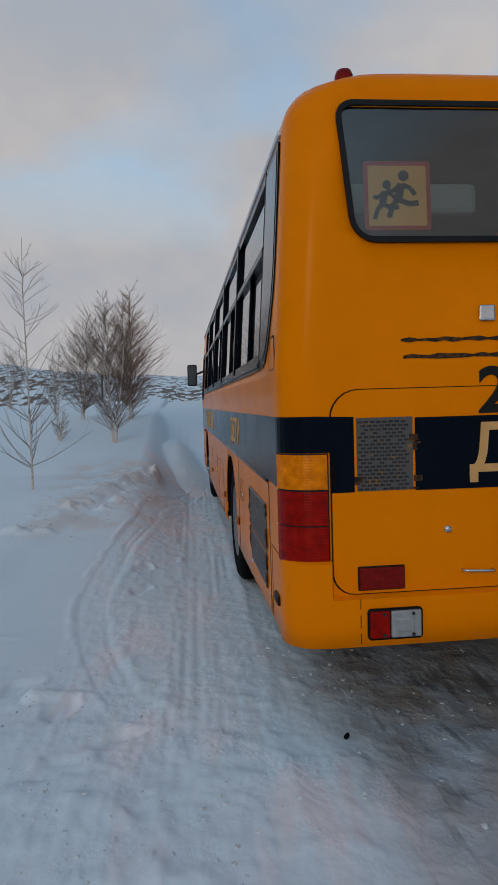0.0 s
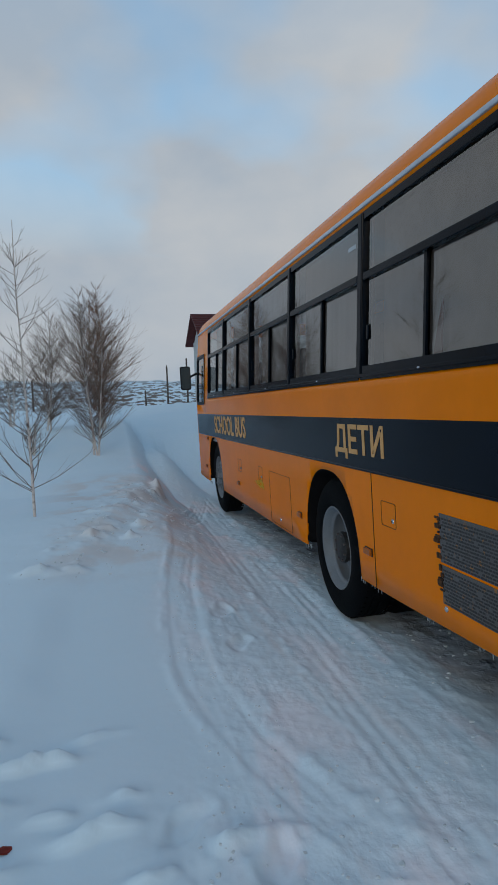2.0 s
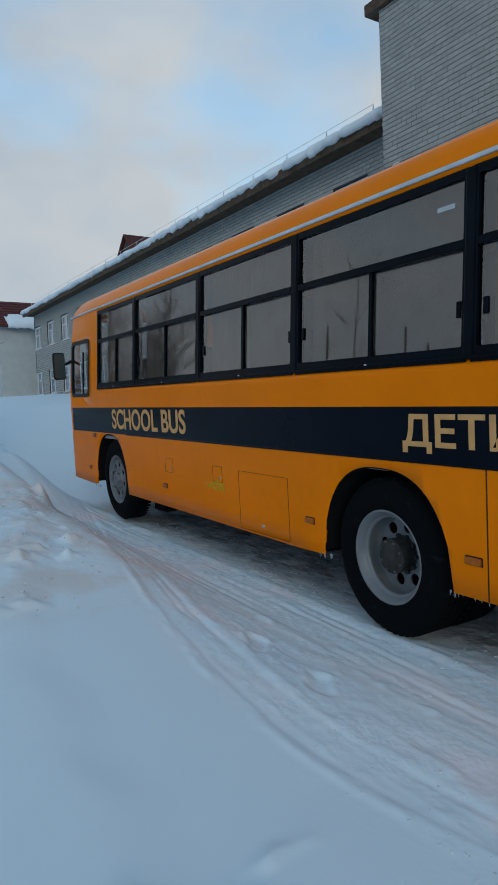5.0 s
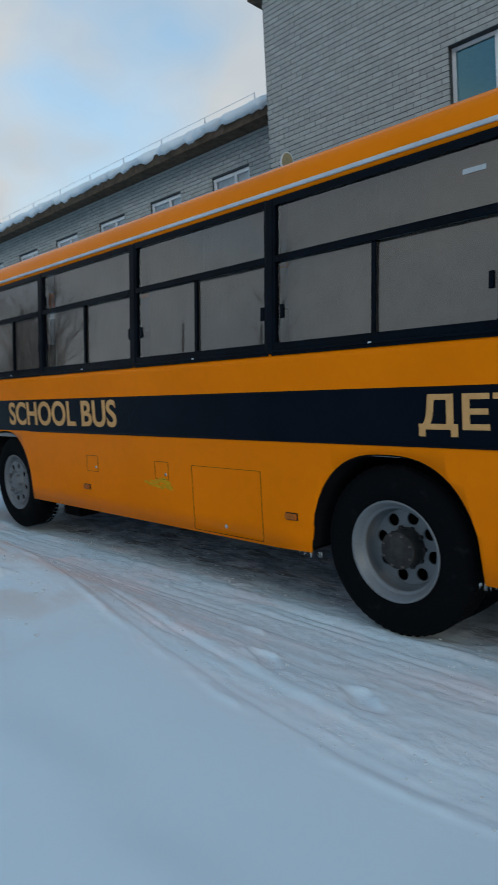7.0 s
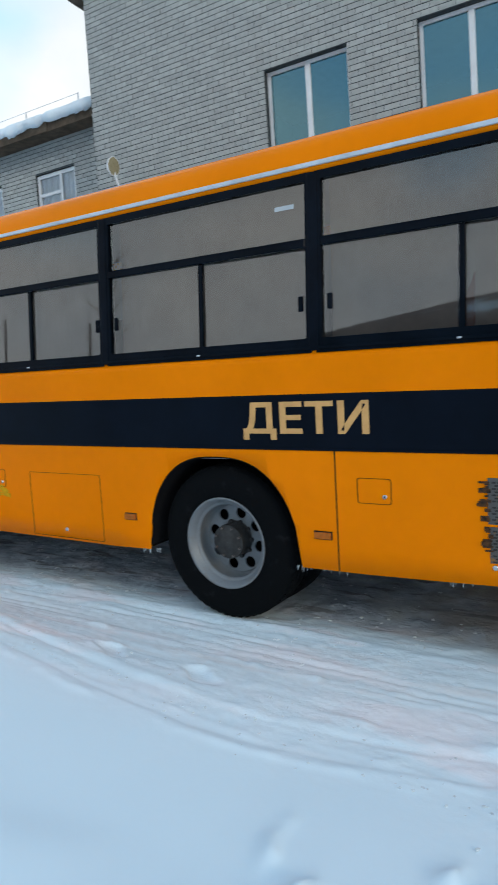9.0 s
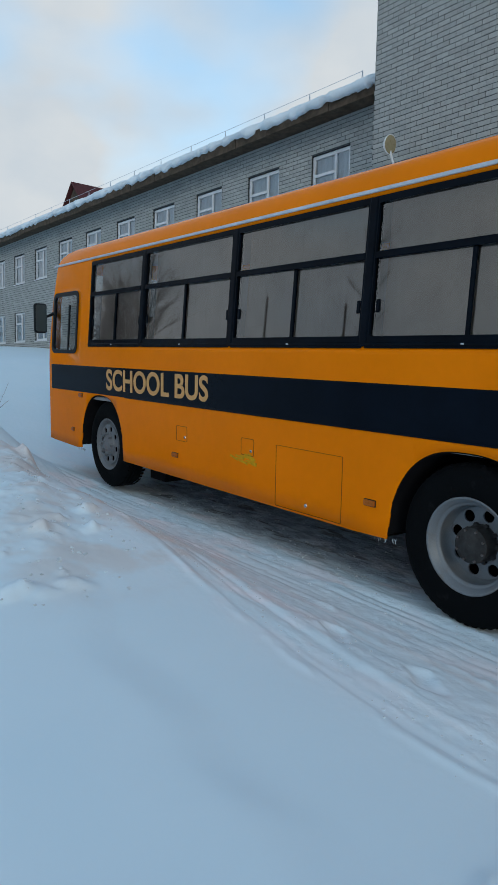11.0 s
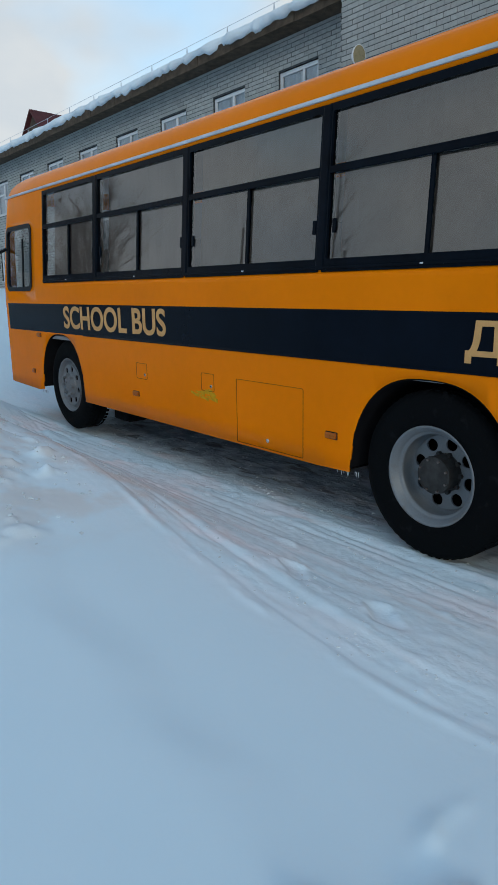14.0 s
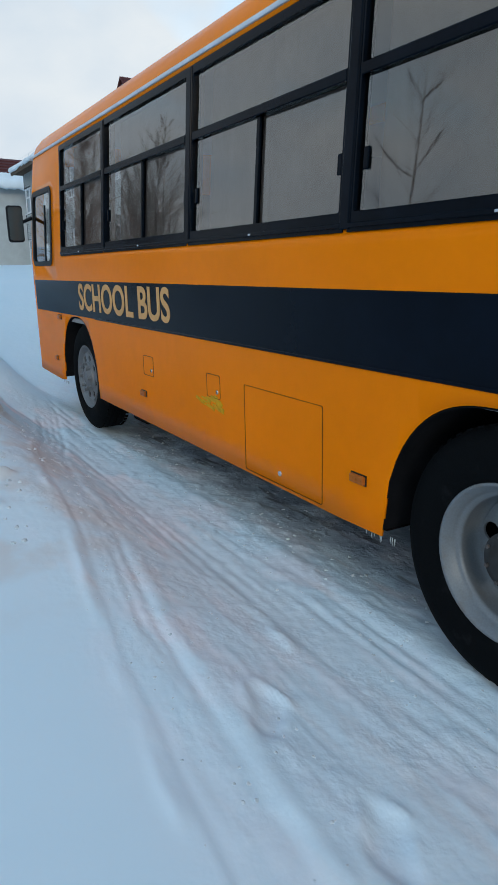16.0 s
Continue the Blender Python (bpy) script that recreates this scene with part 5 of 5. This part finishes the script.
def house_window(parent_m, y0, y1, z0, z1, x, style, group):
    """A PVC window: outer frame, mullion, panes, brown lintel, sill."""
    w = thing("window", "white plastic window with dark bluish panes in pale brick" if style == "big" else "white plastic casement window with a small vent pane", "window", parent_m @ Matrix.Translation((x, y0, z0)), group)
    a, b = y1 - y0, z1 - z0
    f = 0.055 if style == "big" else 0.08
    dep = 0.10 if style == "big" else 0.03
    bm = bmesh.new()
    ring(bm, rounded(0, a, 0, b, 0.002, 1), rounded(f, a - f, f, b - f, 0.002, 1), "x", dep, dep + 0.07)
    part("frame", bm, PVC, w)
    if style == "big":
        bars = [(a * 0.5 - 0.045, a * 0.5 + 0.045, f, b - f)]
        panes = [(f, a * 0.5 - 0.045, f, b - f), (a * 0.5 + 0.045, a - f, f, b - f)]
    else:
        m = a * 0.40
        bars = [(m - 0.035, m + 0.035, f, b - f), (m + 0.035, a - f, b * 0.60, b * 0.60 + 0.07)]
        panes = [(f, m - 0.035, f, b - f), (m + 0.035, a - f, f, b * 0.6), (m + 0.035, a - f, b * 0.6 + 0.07, b - f)]
    for p in bars:
        part("mullion", soft_box(dep - 0.005, dep + 0.075, p[0], p[1], p[2], p[3], 0.006, 1), PVC, w)
    for p in panes:
        pane("pane", rounded(*p, 0.002, 1), "x", dep + 0.03, HOUSE_GLASS if style == "big" else WING_GLASS, w)
    bm = bmesh.new()
    box(bm, -0.015 if style == "big" else -0.008, 0.10, -0.07, a + 0.07, b, b + (0.055 if style == "big" else 0.05))
    part("lintel", bm, LINTEL, w, "rusty brown steel lintel")
    bm = bmesh.new()
    box(bm, -0.05, 0.12, -0.03, a + 0.03, -0.03, 0.0)
    part("sill", bm, PVC, w)
    if style == "big":
        return w
    bm = bmesh.new()
    n, prev = 36, None
    lo, hi = (0.05, 0.55 * b if style == "big" else b - 0.05)
    for k in range(n + 1):
        y = f + (a - 2 * f) * k / n
        xx = 0.095 + 0.012 * math.sin(y * 34) + 0.006 * math.sin(y * 71)
        cur = (bm.verts.new((xx, y, hi)), bm.verts.new((xx, y, lo)))
        if prev:
            bm.faces.new((prev[0], cur[0], cur[1], prev[1]))
        prev = cur
    part("net_curtain", bm, PVC, w, "white net curtain")
    return w


def snow_slab(name, label, m, y0, y1, x0, x1, z, thick, seed, step_y=0.11):
    """A thick uneven sheet of roof snow that hangs over the eave."""
    rng = np.random.RandomState(seed)
    ys = np.arange(y0, y1, step_y)
    bm = bmesh.new()
    rows = []
    wob = np.convolve(rng.uniform(-1, 1, len(ys) + 8), np.ones(7) / 7, "same")[4:-4] * 2
    drop = np.convolve(rng.uniform(-1, 1, len(ys) + 4), np.ones(3) / 3, "same")[2:-2] * 2
    for k, y in enumerate(ys):
        o, d = 0.07 * wob[k] + 0.03 * drop[k], 0.055 * drop[k]
        t = thick * (1 + 0.18 * wob[k])
        prof = [(x0 + 0.10, z + 0.01), (x0 - 0.03 + o * 0.5, z - 0.05 + d), (x0 - 0.10 + o, z + 0.04 + d), (x0 - 0.08 + o, z + t * 0.55), (x0 + 0.06 + o, z + t * 0.9), (x0 + 0.35, z + t + 0.10), (x1, z + t + (x1 - x0) * 0.42)]
        rows.append([bm.verts.new((p[0], y, p[1])) for p in prof])
    for a, b in zip(rows, rows[1:]):
        for i in range(len(a) - 1):
            bm.faces.new((a[i], a[i + 1], b[i + 1], b[i]))
    for r in (rows[0], rows[-1]):
        bm.faces.new(r)
    ob = link_mesh(name, bm, SNOW, True)
    ob.matrix_world = m
    return tagged(ob, label, "snow")


BIG_WINDOWS = [(-2.78, -1.20, 5.55, 7.12), (0.30, 1.86, 5.55, 7.12), (3.00, 4.52, 5.55, 7.12)]


def make_hall():
    """The taller block of pale brick behind the bus."""
    hall = thing("school_hall", "tall pale grey brick block with dark joints and an overhanging eave", "building", FRONT.copy())
    holes = [(a, b, c, d) for a, b, c, d in BIG_WINDOWS] + [(-5.45, -3.90, 3.0, 4.5)]
    cuts = [-9.0, -3.90, 0.30, 3.00, 8.43]
    for c0, c1 in zip(cuts, cuts[1:]):
        bm = bmesh.new()
        wall_mesh(bm, 0.0, 0.38, c0, c1, 0.5, 9.62, [q for q in holes if q[0] >= c0 - 1e-4 and q[1] <= c1 + 1e-4])
        bmesh.ops.remove_doubles(bm, verts=bm.verts, dist=0.0005)
        part("wall", bm, MORTAR, hall, "recessed dark mortar behind pale bricks")
    bm = bmesh.new()
    box(bm, 0.38, 9.0, 8.05, 8.43, 0.5, 9.62)
    box(bm, 0.38, 9.0, -9.0, -8.6, 0.5, 9.62)
    box(bm, 8.6, 9.0, -8.6, 8.05, 0.5, 9.62)
    box(bm, 0.38, 8.6, -8.6, 8.05, 5.1, 5.25)
    part("side_wall", bm, PLASTER, hall)
    bm = bmesh.new()
    box(bm, -0.12, 9.2, -9.3, 8.72, 9.62, 9.84)
    part("eave", bm, EAVE, hall, "dark overhanging eave boards")
    bm = bmesh.new()
    slab(bm, [(-0.10, 9.84), (9.2, 9.84), (4.3, 11.6)], "y", -9.3, 8.72)
    part("roof", bm, SNOW, hall)
    for k, h in enumerate(holes):
        house_window(FRONT, *h, 0.02, "big", "windows of the tall block")
    places = brick_rows(-9.0, 8.43, 1.4, 9.62, holes)
    brick_face(hall, [p for p in places if p[0] > -6.5 and p[1] > 1.5], 0.0, lambda y, z: -3.8 < y < 0.6 and 5.2 < z < 9.0)
    lamp = thing("wall_floodlight", "round floodlight with a yellowed lens on a bent wall arm", "lamp", FRONT @ Matrix.Translation((-0.42, 7.66, 6.10)) @ Matrix.Diagonal((1.0, 1.0, 1.0, 1)))
    bm = bmesh.new()
    lathe(bm, [(0.10, 0.02), (0.07, 0.10), (0.0, 0.17), (-0.03, 0.18), (-0.03, 0.165)], (0, 0, 0), 28)
    head = part("lamp_head", bm, PVC, lamp, smooth=True)
    head.rotation_euler = (0, radians(-8), radians(92))
    bm = bmesh.new()
    lathe(bm, [(-0.028, 0.166), (-0.036, 0.10), (-0.038, 0.001)], (0, 0, 0), 28)
    part("lens", bm, LAMP_GLASS, head, smooth=True)
    bm = bmesh.new()
    tube(bm, [(0.03, 0.0, -0.1), (0.08, -0.03, -0.30), (0.20, -0.05, -0.46), (0.36, -0.05, -0.50)], [0.022] * 4, 8)
    part("arm", bm, PVC, lamp, smooth=True)


def make_wing():
    """The long lower wing with two rows of windows and a snowy roof."""
    off = 0.9
    m = FRONT @ Matrix.Translation((off, 0, 0))
    wing = thing("school_wing", "long two-storey pale brick wing with a snow-laden eave", "building", m.copy())
    y0, y1, z0, z1 = 8.45, 37.0, 1.2, 7.64
    holes = []
    for k in range(12):
        a = 9.85 + 2.37 * k
        holes.append((a, a + 1.22, 5.72, 6.95))
        if k > 6:
            holes.append((a, a + 1.22, 3.15, 4.45))
    bm = bmesh.new()
    wall_mesh(bm, 0.0, 0.38, y0, y1, z0, z1, holes)
    part("wall", bm, MORTAR, wing, "recessed dark mortar behind pale bricks")
    bm = bmesh.new()
    box(bm, 0.38, 11.0, y1 - 0.4, y1, z0, z1)
    box(bm, 10.6, 11.0, y0, y1, z0, z1)
    box(bm, 0.38, 11.0, y0, y1, 4.9, 5.05)
    part("inner_wall", bm, PLASTER, wing)
    bm = bmesh.new()
    box(bm, -0.55, 0.5, y0, y1 + 0.3, z1 - 0.02, z1 + 0.05)
    box(bm, -0.58, -0.54, y0, y1 + 0.3, z1 - 0.06, z1 + 0.16)
    rng = random.Random(3)
    y = y0
    while y < y1:
        l = rng.uniform(1.2, 2.6)
        box(bm, -0.60 - rng.uniform(0, 0.02), -0.58, y, min(y + l - 0.02, y1), z1 - 0.10 - rng.uniform(0, 0.04), z1 + 0.14)
        y += l
    part("eave", bm, EAVE, wing, "weathered brown eave boards")
    bm = bmesh.new()
    slab(bm, [(-0.55, z1 + 0.05), (11.4, z1 + 0.05), (5.5, z1 + 2.2)], "y", y0, y1 + 0.3)
    part("roof", bm, ROOF_RED, wing, "maroon roof under the snow")
    for k, h in enumerate(holes):
        house_window(m, *h, 0.02, "wing", "windows of the long wing")
    places = brick_rows(y0, y1, z0 + 1.0, z1, holes)
    brick_face(wing, [p for p in places if p[1] > 4.6 or p[0] > 22], 0.0, lambda y, z: y < 14.5 and z > 5.6)
    snow_slab("roof_snow", "thick overhanging slab of snow on the wing's eave", m, y0, y1 + 0.3, -0.62, 5.4, z1 + 0.10, 0.23, 5, 0.07)
    fence = thing("snow_guard", "thin wire rail on small brackets along the snowy eave", "railing", m.copy())
    ry = y0 + 0.9
    posts = []
    while ry < y1:
        posts.append(ry)
        ry += 1.6
    bracket = None
    for p in posts:
        if bracket is None:
            bm = bmesh.new()
            tube(bm, [(0, -0.05, -0.35), (0, 0.0, 0.12)], [0.008, 0.008], 5)
            tube(bm, [(0, 0.05, -0.35), (0, 0.0, 0.12)], [0.008, 0.008], 5)
            bracket = part("bracket", bm, ALU, fence)
            ob = bracket
        else:
            ob = new("bracket", bracket.data)
            ob.parent = fence
        ob.location = (-0.25, p, z1 + 0.53)
    bm = bmesh.new()
    tube(bm, [(-0.25, p, z1 + 0.64) for p in posts], [0.006] * len(posts), 5)
    part("wire", bm, ALU, fence)
    dormer = thing("roof_dormer", "small gabled dormer with maroon metal tiles on the snowy roof", "dormer", m @ Matrix.Translation((0.95, 26.2, z1 + 0.85)))
    bm = bmesh.new()
    slab(bm, [(-0.95, 0), (0.95, 0), (0, 1.05)], "x", 0.15, 0.25)
    part("gable", bm, EAVE, dormer)
    for s in (-1, 1):
        bm = bmesh.new()
        for k in range(8):
            a, b = k / 8, (k + 1) / 8
            p = [(s * 1.12 * (1 - a), 1.14 * a - 0.02), (s * 1.12 * (1 - b), 1.14 * b - 0.02)]
            q = [(s * 1.12 * (1 - b), 1.14 * b + 0.05), (s * 1.12 * (1 - a), 1.14 * a + 0.035)]
            slab(bm, p + q, "x", 0.0, 2.9)
        for k in range(14):
            x = 0.1 + k * 0.2
            slab(bm, [(s * 1.13, 0.03), (0, 1.20), (0, 1.17), (s * 1.13, 0.0)], "x", x, x + 0.04)
        part("dormer_roof", bm, ROOF_RED, dormer, "maroon metal tiles")


def make_far_block():
    """The end block that steps out towards the drive, with a maroon roof."""
    blk = thing("end_block", "pale end block of the school with a maroon tiled roof", "building", pose(0, 0, 0, 0, 0, 2.5))
    y0, y1 = 42.0, 46.2
    x0, x1 = 6.90, 12.5
    bm = bmesh.new()
    box(bm, x0, x1, y0, y0 + 0.4, 1.5, 7.55)
    box(bm, x0, x0 + 0.4, y0 + 0.4, y0 + 2.2, 1.5, 7.55)
    box(bm, x0, x0 + 0.4, y0 + 3.2, y1, 1.5, 7.55)
    box(bm, x0, x0 + 0.4, y0 + 2.2, y0 + 3.2, 1.5, 3.9)
    box(bm, x0, x0 + 0.4, y0 + 2.2, y0 + 3.2, 6.4, 7.55)
    box(bm, x0 + 0.5, x0 + 0.52, y0 + 2.0, y0 + 3.6, 3.6, 6.6)
    box(bm, x0 + 0.4, x1, y1 - 0.4, y1, 1.5, 7.55)
    part("wall", bm, PLASTER, blk, "pale wall")
    bm = bmesh.new()
    slab(bm, [(y0, 7.55), (y1, 7.55), ((y0 + y1) / 2, 9.0)], "x", x0 + 0.05, x0 + 0.4)
    part("gable", bm, PLASTER, blk)
    for s, (ya, yb) in enumerate(((y0 - 0.5, (y0 + y1) / 2), (y1 + 0.5, (y0 + y1) / 2))):
        for k in range(9):
            a, b = k / 9, (k + 1) / 9
            za, zb = 7.35 + 1.85 * a, 7.35 + 1.85 * b
            pa, pb = ya + (yb - ya) * a, ya + (yb - ya) * b
            bm = bmesh.new()
            slab(bm, [(pa, za), (pb, zb), (pb, zb + 0.10), (pa, za + 0.16)], "x", x0 - 0.5, x1 + 2)
            part("tile_course", bm, ROOF_RED, blk)
    snow_slab("roof_snow", "curl of snow on the roof edge of the end block", pose(0, 0, 0, 0, 0, 2.5) @ pose(x0 + 0.3, y0 - 0.1, 0, 0, 0, 90), -5.5, -0.0, -0.45, 1.4, 7.35, 0.45, 9)


make_hall()
make_wing()
make_far_block()

# ---- poles ----


def utility_pole(x, y, top, r=0.045):
    z = ground_z(x, y) - 0.2
    p = thing("utility_pole", "weathered wooden utility pole standing in the snow", "pole", pose(x, y, z), "utility poles")
    bm = bmesh.new()
    tube(bm, [(0, 0, 0), (0.02, 0, (top - z) * 0.5), (0, 0, top - z), (0, 0, top - z + 0.01)], [r, r * 0.85, r * 0.7, 0.01], 10)
    part("post", bm, WOOD_POLE, p, smooth=True)


for px, py, pt in ((4.2, 60.0, 7.3), (6.0, 60.0, 7.9), (2.2, 60.0, 5.1), (-7.5, 60, 6.2), (-20, 70, 6.6), (-30, 43.4, 10.8), (-30, 32.5, 8.2), (-30, 34.6, 9.6)):
    utility_pole(px, py, pt, 0.12 if px == -30 else 0.10)

# ---- birches ----


def birch(x, y, tall, wide, stems, seed, mat_twig, twigs, label):
    rng = random.Random(seed)
    z = ground_z(x, y) - 0.08
    tree = thing("birch_tree", label, "tree", pose(x, y, z), "bare birches beside the drive")
    trunk, crown = bmesh.new(), bmesh.new()

    def wander(p, d, length, n, bend, rise):
        pts = [Vector(p)]
        d = Vector(d).normalized()
        for _ in range(n):
            d = (d + Vector((rng.uniform(-bend, bend), rng.uniform(-bend, bend), rng.uniform(-bend, bend) * 0.5 + rise))).normalized()
            pts.append(pts[-1] + d * length / n)
        return pts

    for s in range(stems):
        a = rng.uniform(0, 6.283)
        lean = 0.02 if stems == 1 else rng.uniform(0.02, 0.16)
        hgt = tall * (1 if s == 0 else rng.uniform(0.72, 0.95))
        path = wander((rng.uniform(-0.07, 0.07) * (stems > 1), rng.uniform(-0.07, 0.07) * (stems > 1), 0), (lean * math.cos(a), lean * math.sin(a), 1), hgt, 12, 0.035 if stems > 1 else 0.018, 0.05)
        r0 = 0.016 if stems == 1 else 0.017
        tube(trunk, path, [r0 * (1 - k / 12.6) + 0.0025 for k in range(13)], 7)
        for b in range(twigs):
            t = 0.10 + 0.86 * rng.random() ** 1.15
            k = min(11, int(t * 12))
            p = path[k].lerp(path[k + 1], t * 12 - k)
            a = rng.uniform(0, 6.283)
            l = wide * ((1.05 - 0.85 * t) if stems == 1 else 0.25 + 0.75 * math.sin(math.pi * min(1.0, t * 1.05 + 0.08))) * rng.uniform(0.55, 1.15) + 0.06
            br = wander(p, (math.cos(a), math.sin(a), rng.uniform(0.35, 1.3)), l, 6, 0.19, 0.05)
            w0 = (0.0045 if stems == 1 else 0.0055) * (1 - 0.7 * t)
            tube(crown, br, [w0 * (1 - i / 7) + 0.0011 for i in range(7)], 4)
            for c in range(rng.randint(2, 4) if stems == 1 else rng.randint(6, 10)):
                q = br[rng.randint(1, 5)]
                a2 = a + rng.uniform(-0.9, 0.9)
                tw = wander(q, (math.cos(a2), math.sin(a2), rng.uniform(0.3, 1.6)), l * rng.uniform(0.25, 0.55), 4, 0.20, 0.08)
                tube(crown, tw, [0.0018, 0.0016, 0.0014, 0.0011, 0.0006], 3)
    part("trunk", trunk, BARK, tree, "pale birch trunk with dark marks" if stems < 3 else "pale slender birch stems", smooth=True)
    part("crown", crown, mat_twig, tree, "fine bare twigs")


birch(-2.47, 6.45, 3.45, 0.95, 1, 19, TWIG_GREY, 62, "slender young bare birch in deep snow")
birch(-1.79, 10.85, 3.1, 1.0, 3, 12, TWIG, 80, "dense brown multi-stemmed bare birch in snow")
birch(-1.62, 13.4, 3.3, 1.0, 4, 13, TWIG_RED, 85, "dense reddish-brown bare birch clump in snow")
birch(-2.80, 13.6, 2.7, 1.0, 3, 14, TWIG, 65, "grey-brown bare birch clump in snow")
birch(-3.9, 16.5, 2.0, 0.6, 4, 15, TWIG_GREY, 18, "small grey bare birch in snow")
birch(-2.95, 11.3, 0.85, 0.25, 4, 16, TWIG_GREY, 8, "tuft of thin saplings sticking out of the snow")
birch(-6.5, 22.0, 2.4, 0.9, 4, 17, TWIG_GREY, 18, "far bare birch in snow")

# ---- loose snow and small things ----


def snow_crumbs():
    rng = random.Random(21)
    bm = bmesh.new()
    for k in range(1300):
        zone = rng.random()
        if zone < 0.45:
            y = rng.uniform(-2.5, 8.5)
            x = float(lane_x(y)) + rng.choice((0.0, 0.12, 0.35, 0.9, 1.15)) + rng.gauss(0, 0.07)
            r = rng.uniform(0.003, 0.009)
        elif zone < 0.75:
            y, x, r = rng.uniform(-2.0, 8), rng.uniform(-0.1, 1.5), rng.uniform(0.003, 0.014)
        elif zone < 0.86:
            y, x, r = rng.uniform(-2.2, 1.2), rng.uniform(-1.6, -0.2), rng.uniform(0.004, 0.014)
        else:
            y = rng.uniform(4.4, 8.6)
            x = float(np.interp(y, [4.4, 6.4, 8.6], [-2.0, -1.4, -0.95])) + rng.gauss(0, 0.28)
            r = rng.uniform(0.005, 0.018)
        z = ground_z(x, y)
        res = bmesh.ops.create_icosphere(bm, subdivisions=1, radius=r, matrix=Matrix.Translation((x, y, z + r * 0.25)))
        for v in res["verts"]:
            v.co += Vector((rng.uniform(-1, 1), rng.uniform(-1, 1), rng.uniform(-1, 1))) * r * 0.45
            v.co.z = z + (v.co.z - z) * 0.6
    ob = link_mesh("snow_crumbs", bm, CRUMB, False)
    tagged(ob, "scattered crumbs and clods of snow along the tracks", "snow", kind="stuff")


snow_crumbs()
bm = bmesh.new()
slab(bm, [(-0.03, -0.01), (0.0, -0.022), (0.03, -0.008), (0.038, 0.008), (0.01, 0.024), (-0.022, 0.016)], "z", 0.0, 0.006)
leaf = link_mesh("fallen_leaf", bm, LEAF)
leaf.matrix_world = pose(-2.087, 0.92, ground_z(-2.087, 0.92) + 0.003, 8, 12, 40)
tagged(leaf, "small dark red dry leaf lying on the snow", "leaf")
bm = bmesh.new()
bmesh.ops.create_icosphere(bm, subdivisions=2, radius=0.014)
for v in bm.verts:
    v.co += Vector((math.sin(v.co.y * 140), math.sin(v.co.z * 170), math.sin(v.co.x * 110))) * 0.004
clod = link_mesh("dirt_clod", bm, UNDER)
clod.location = (0.30, 0.16, ground_z(0.30, 0.16) + 0.012)
tagged(clod, "small black clod of dirt on the ice", "stone")
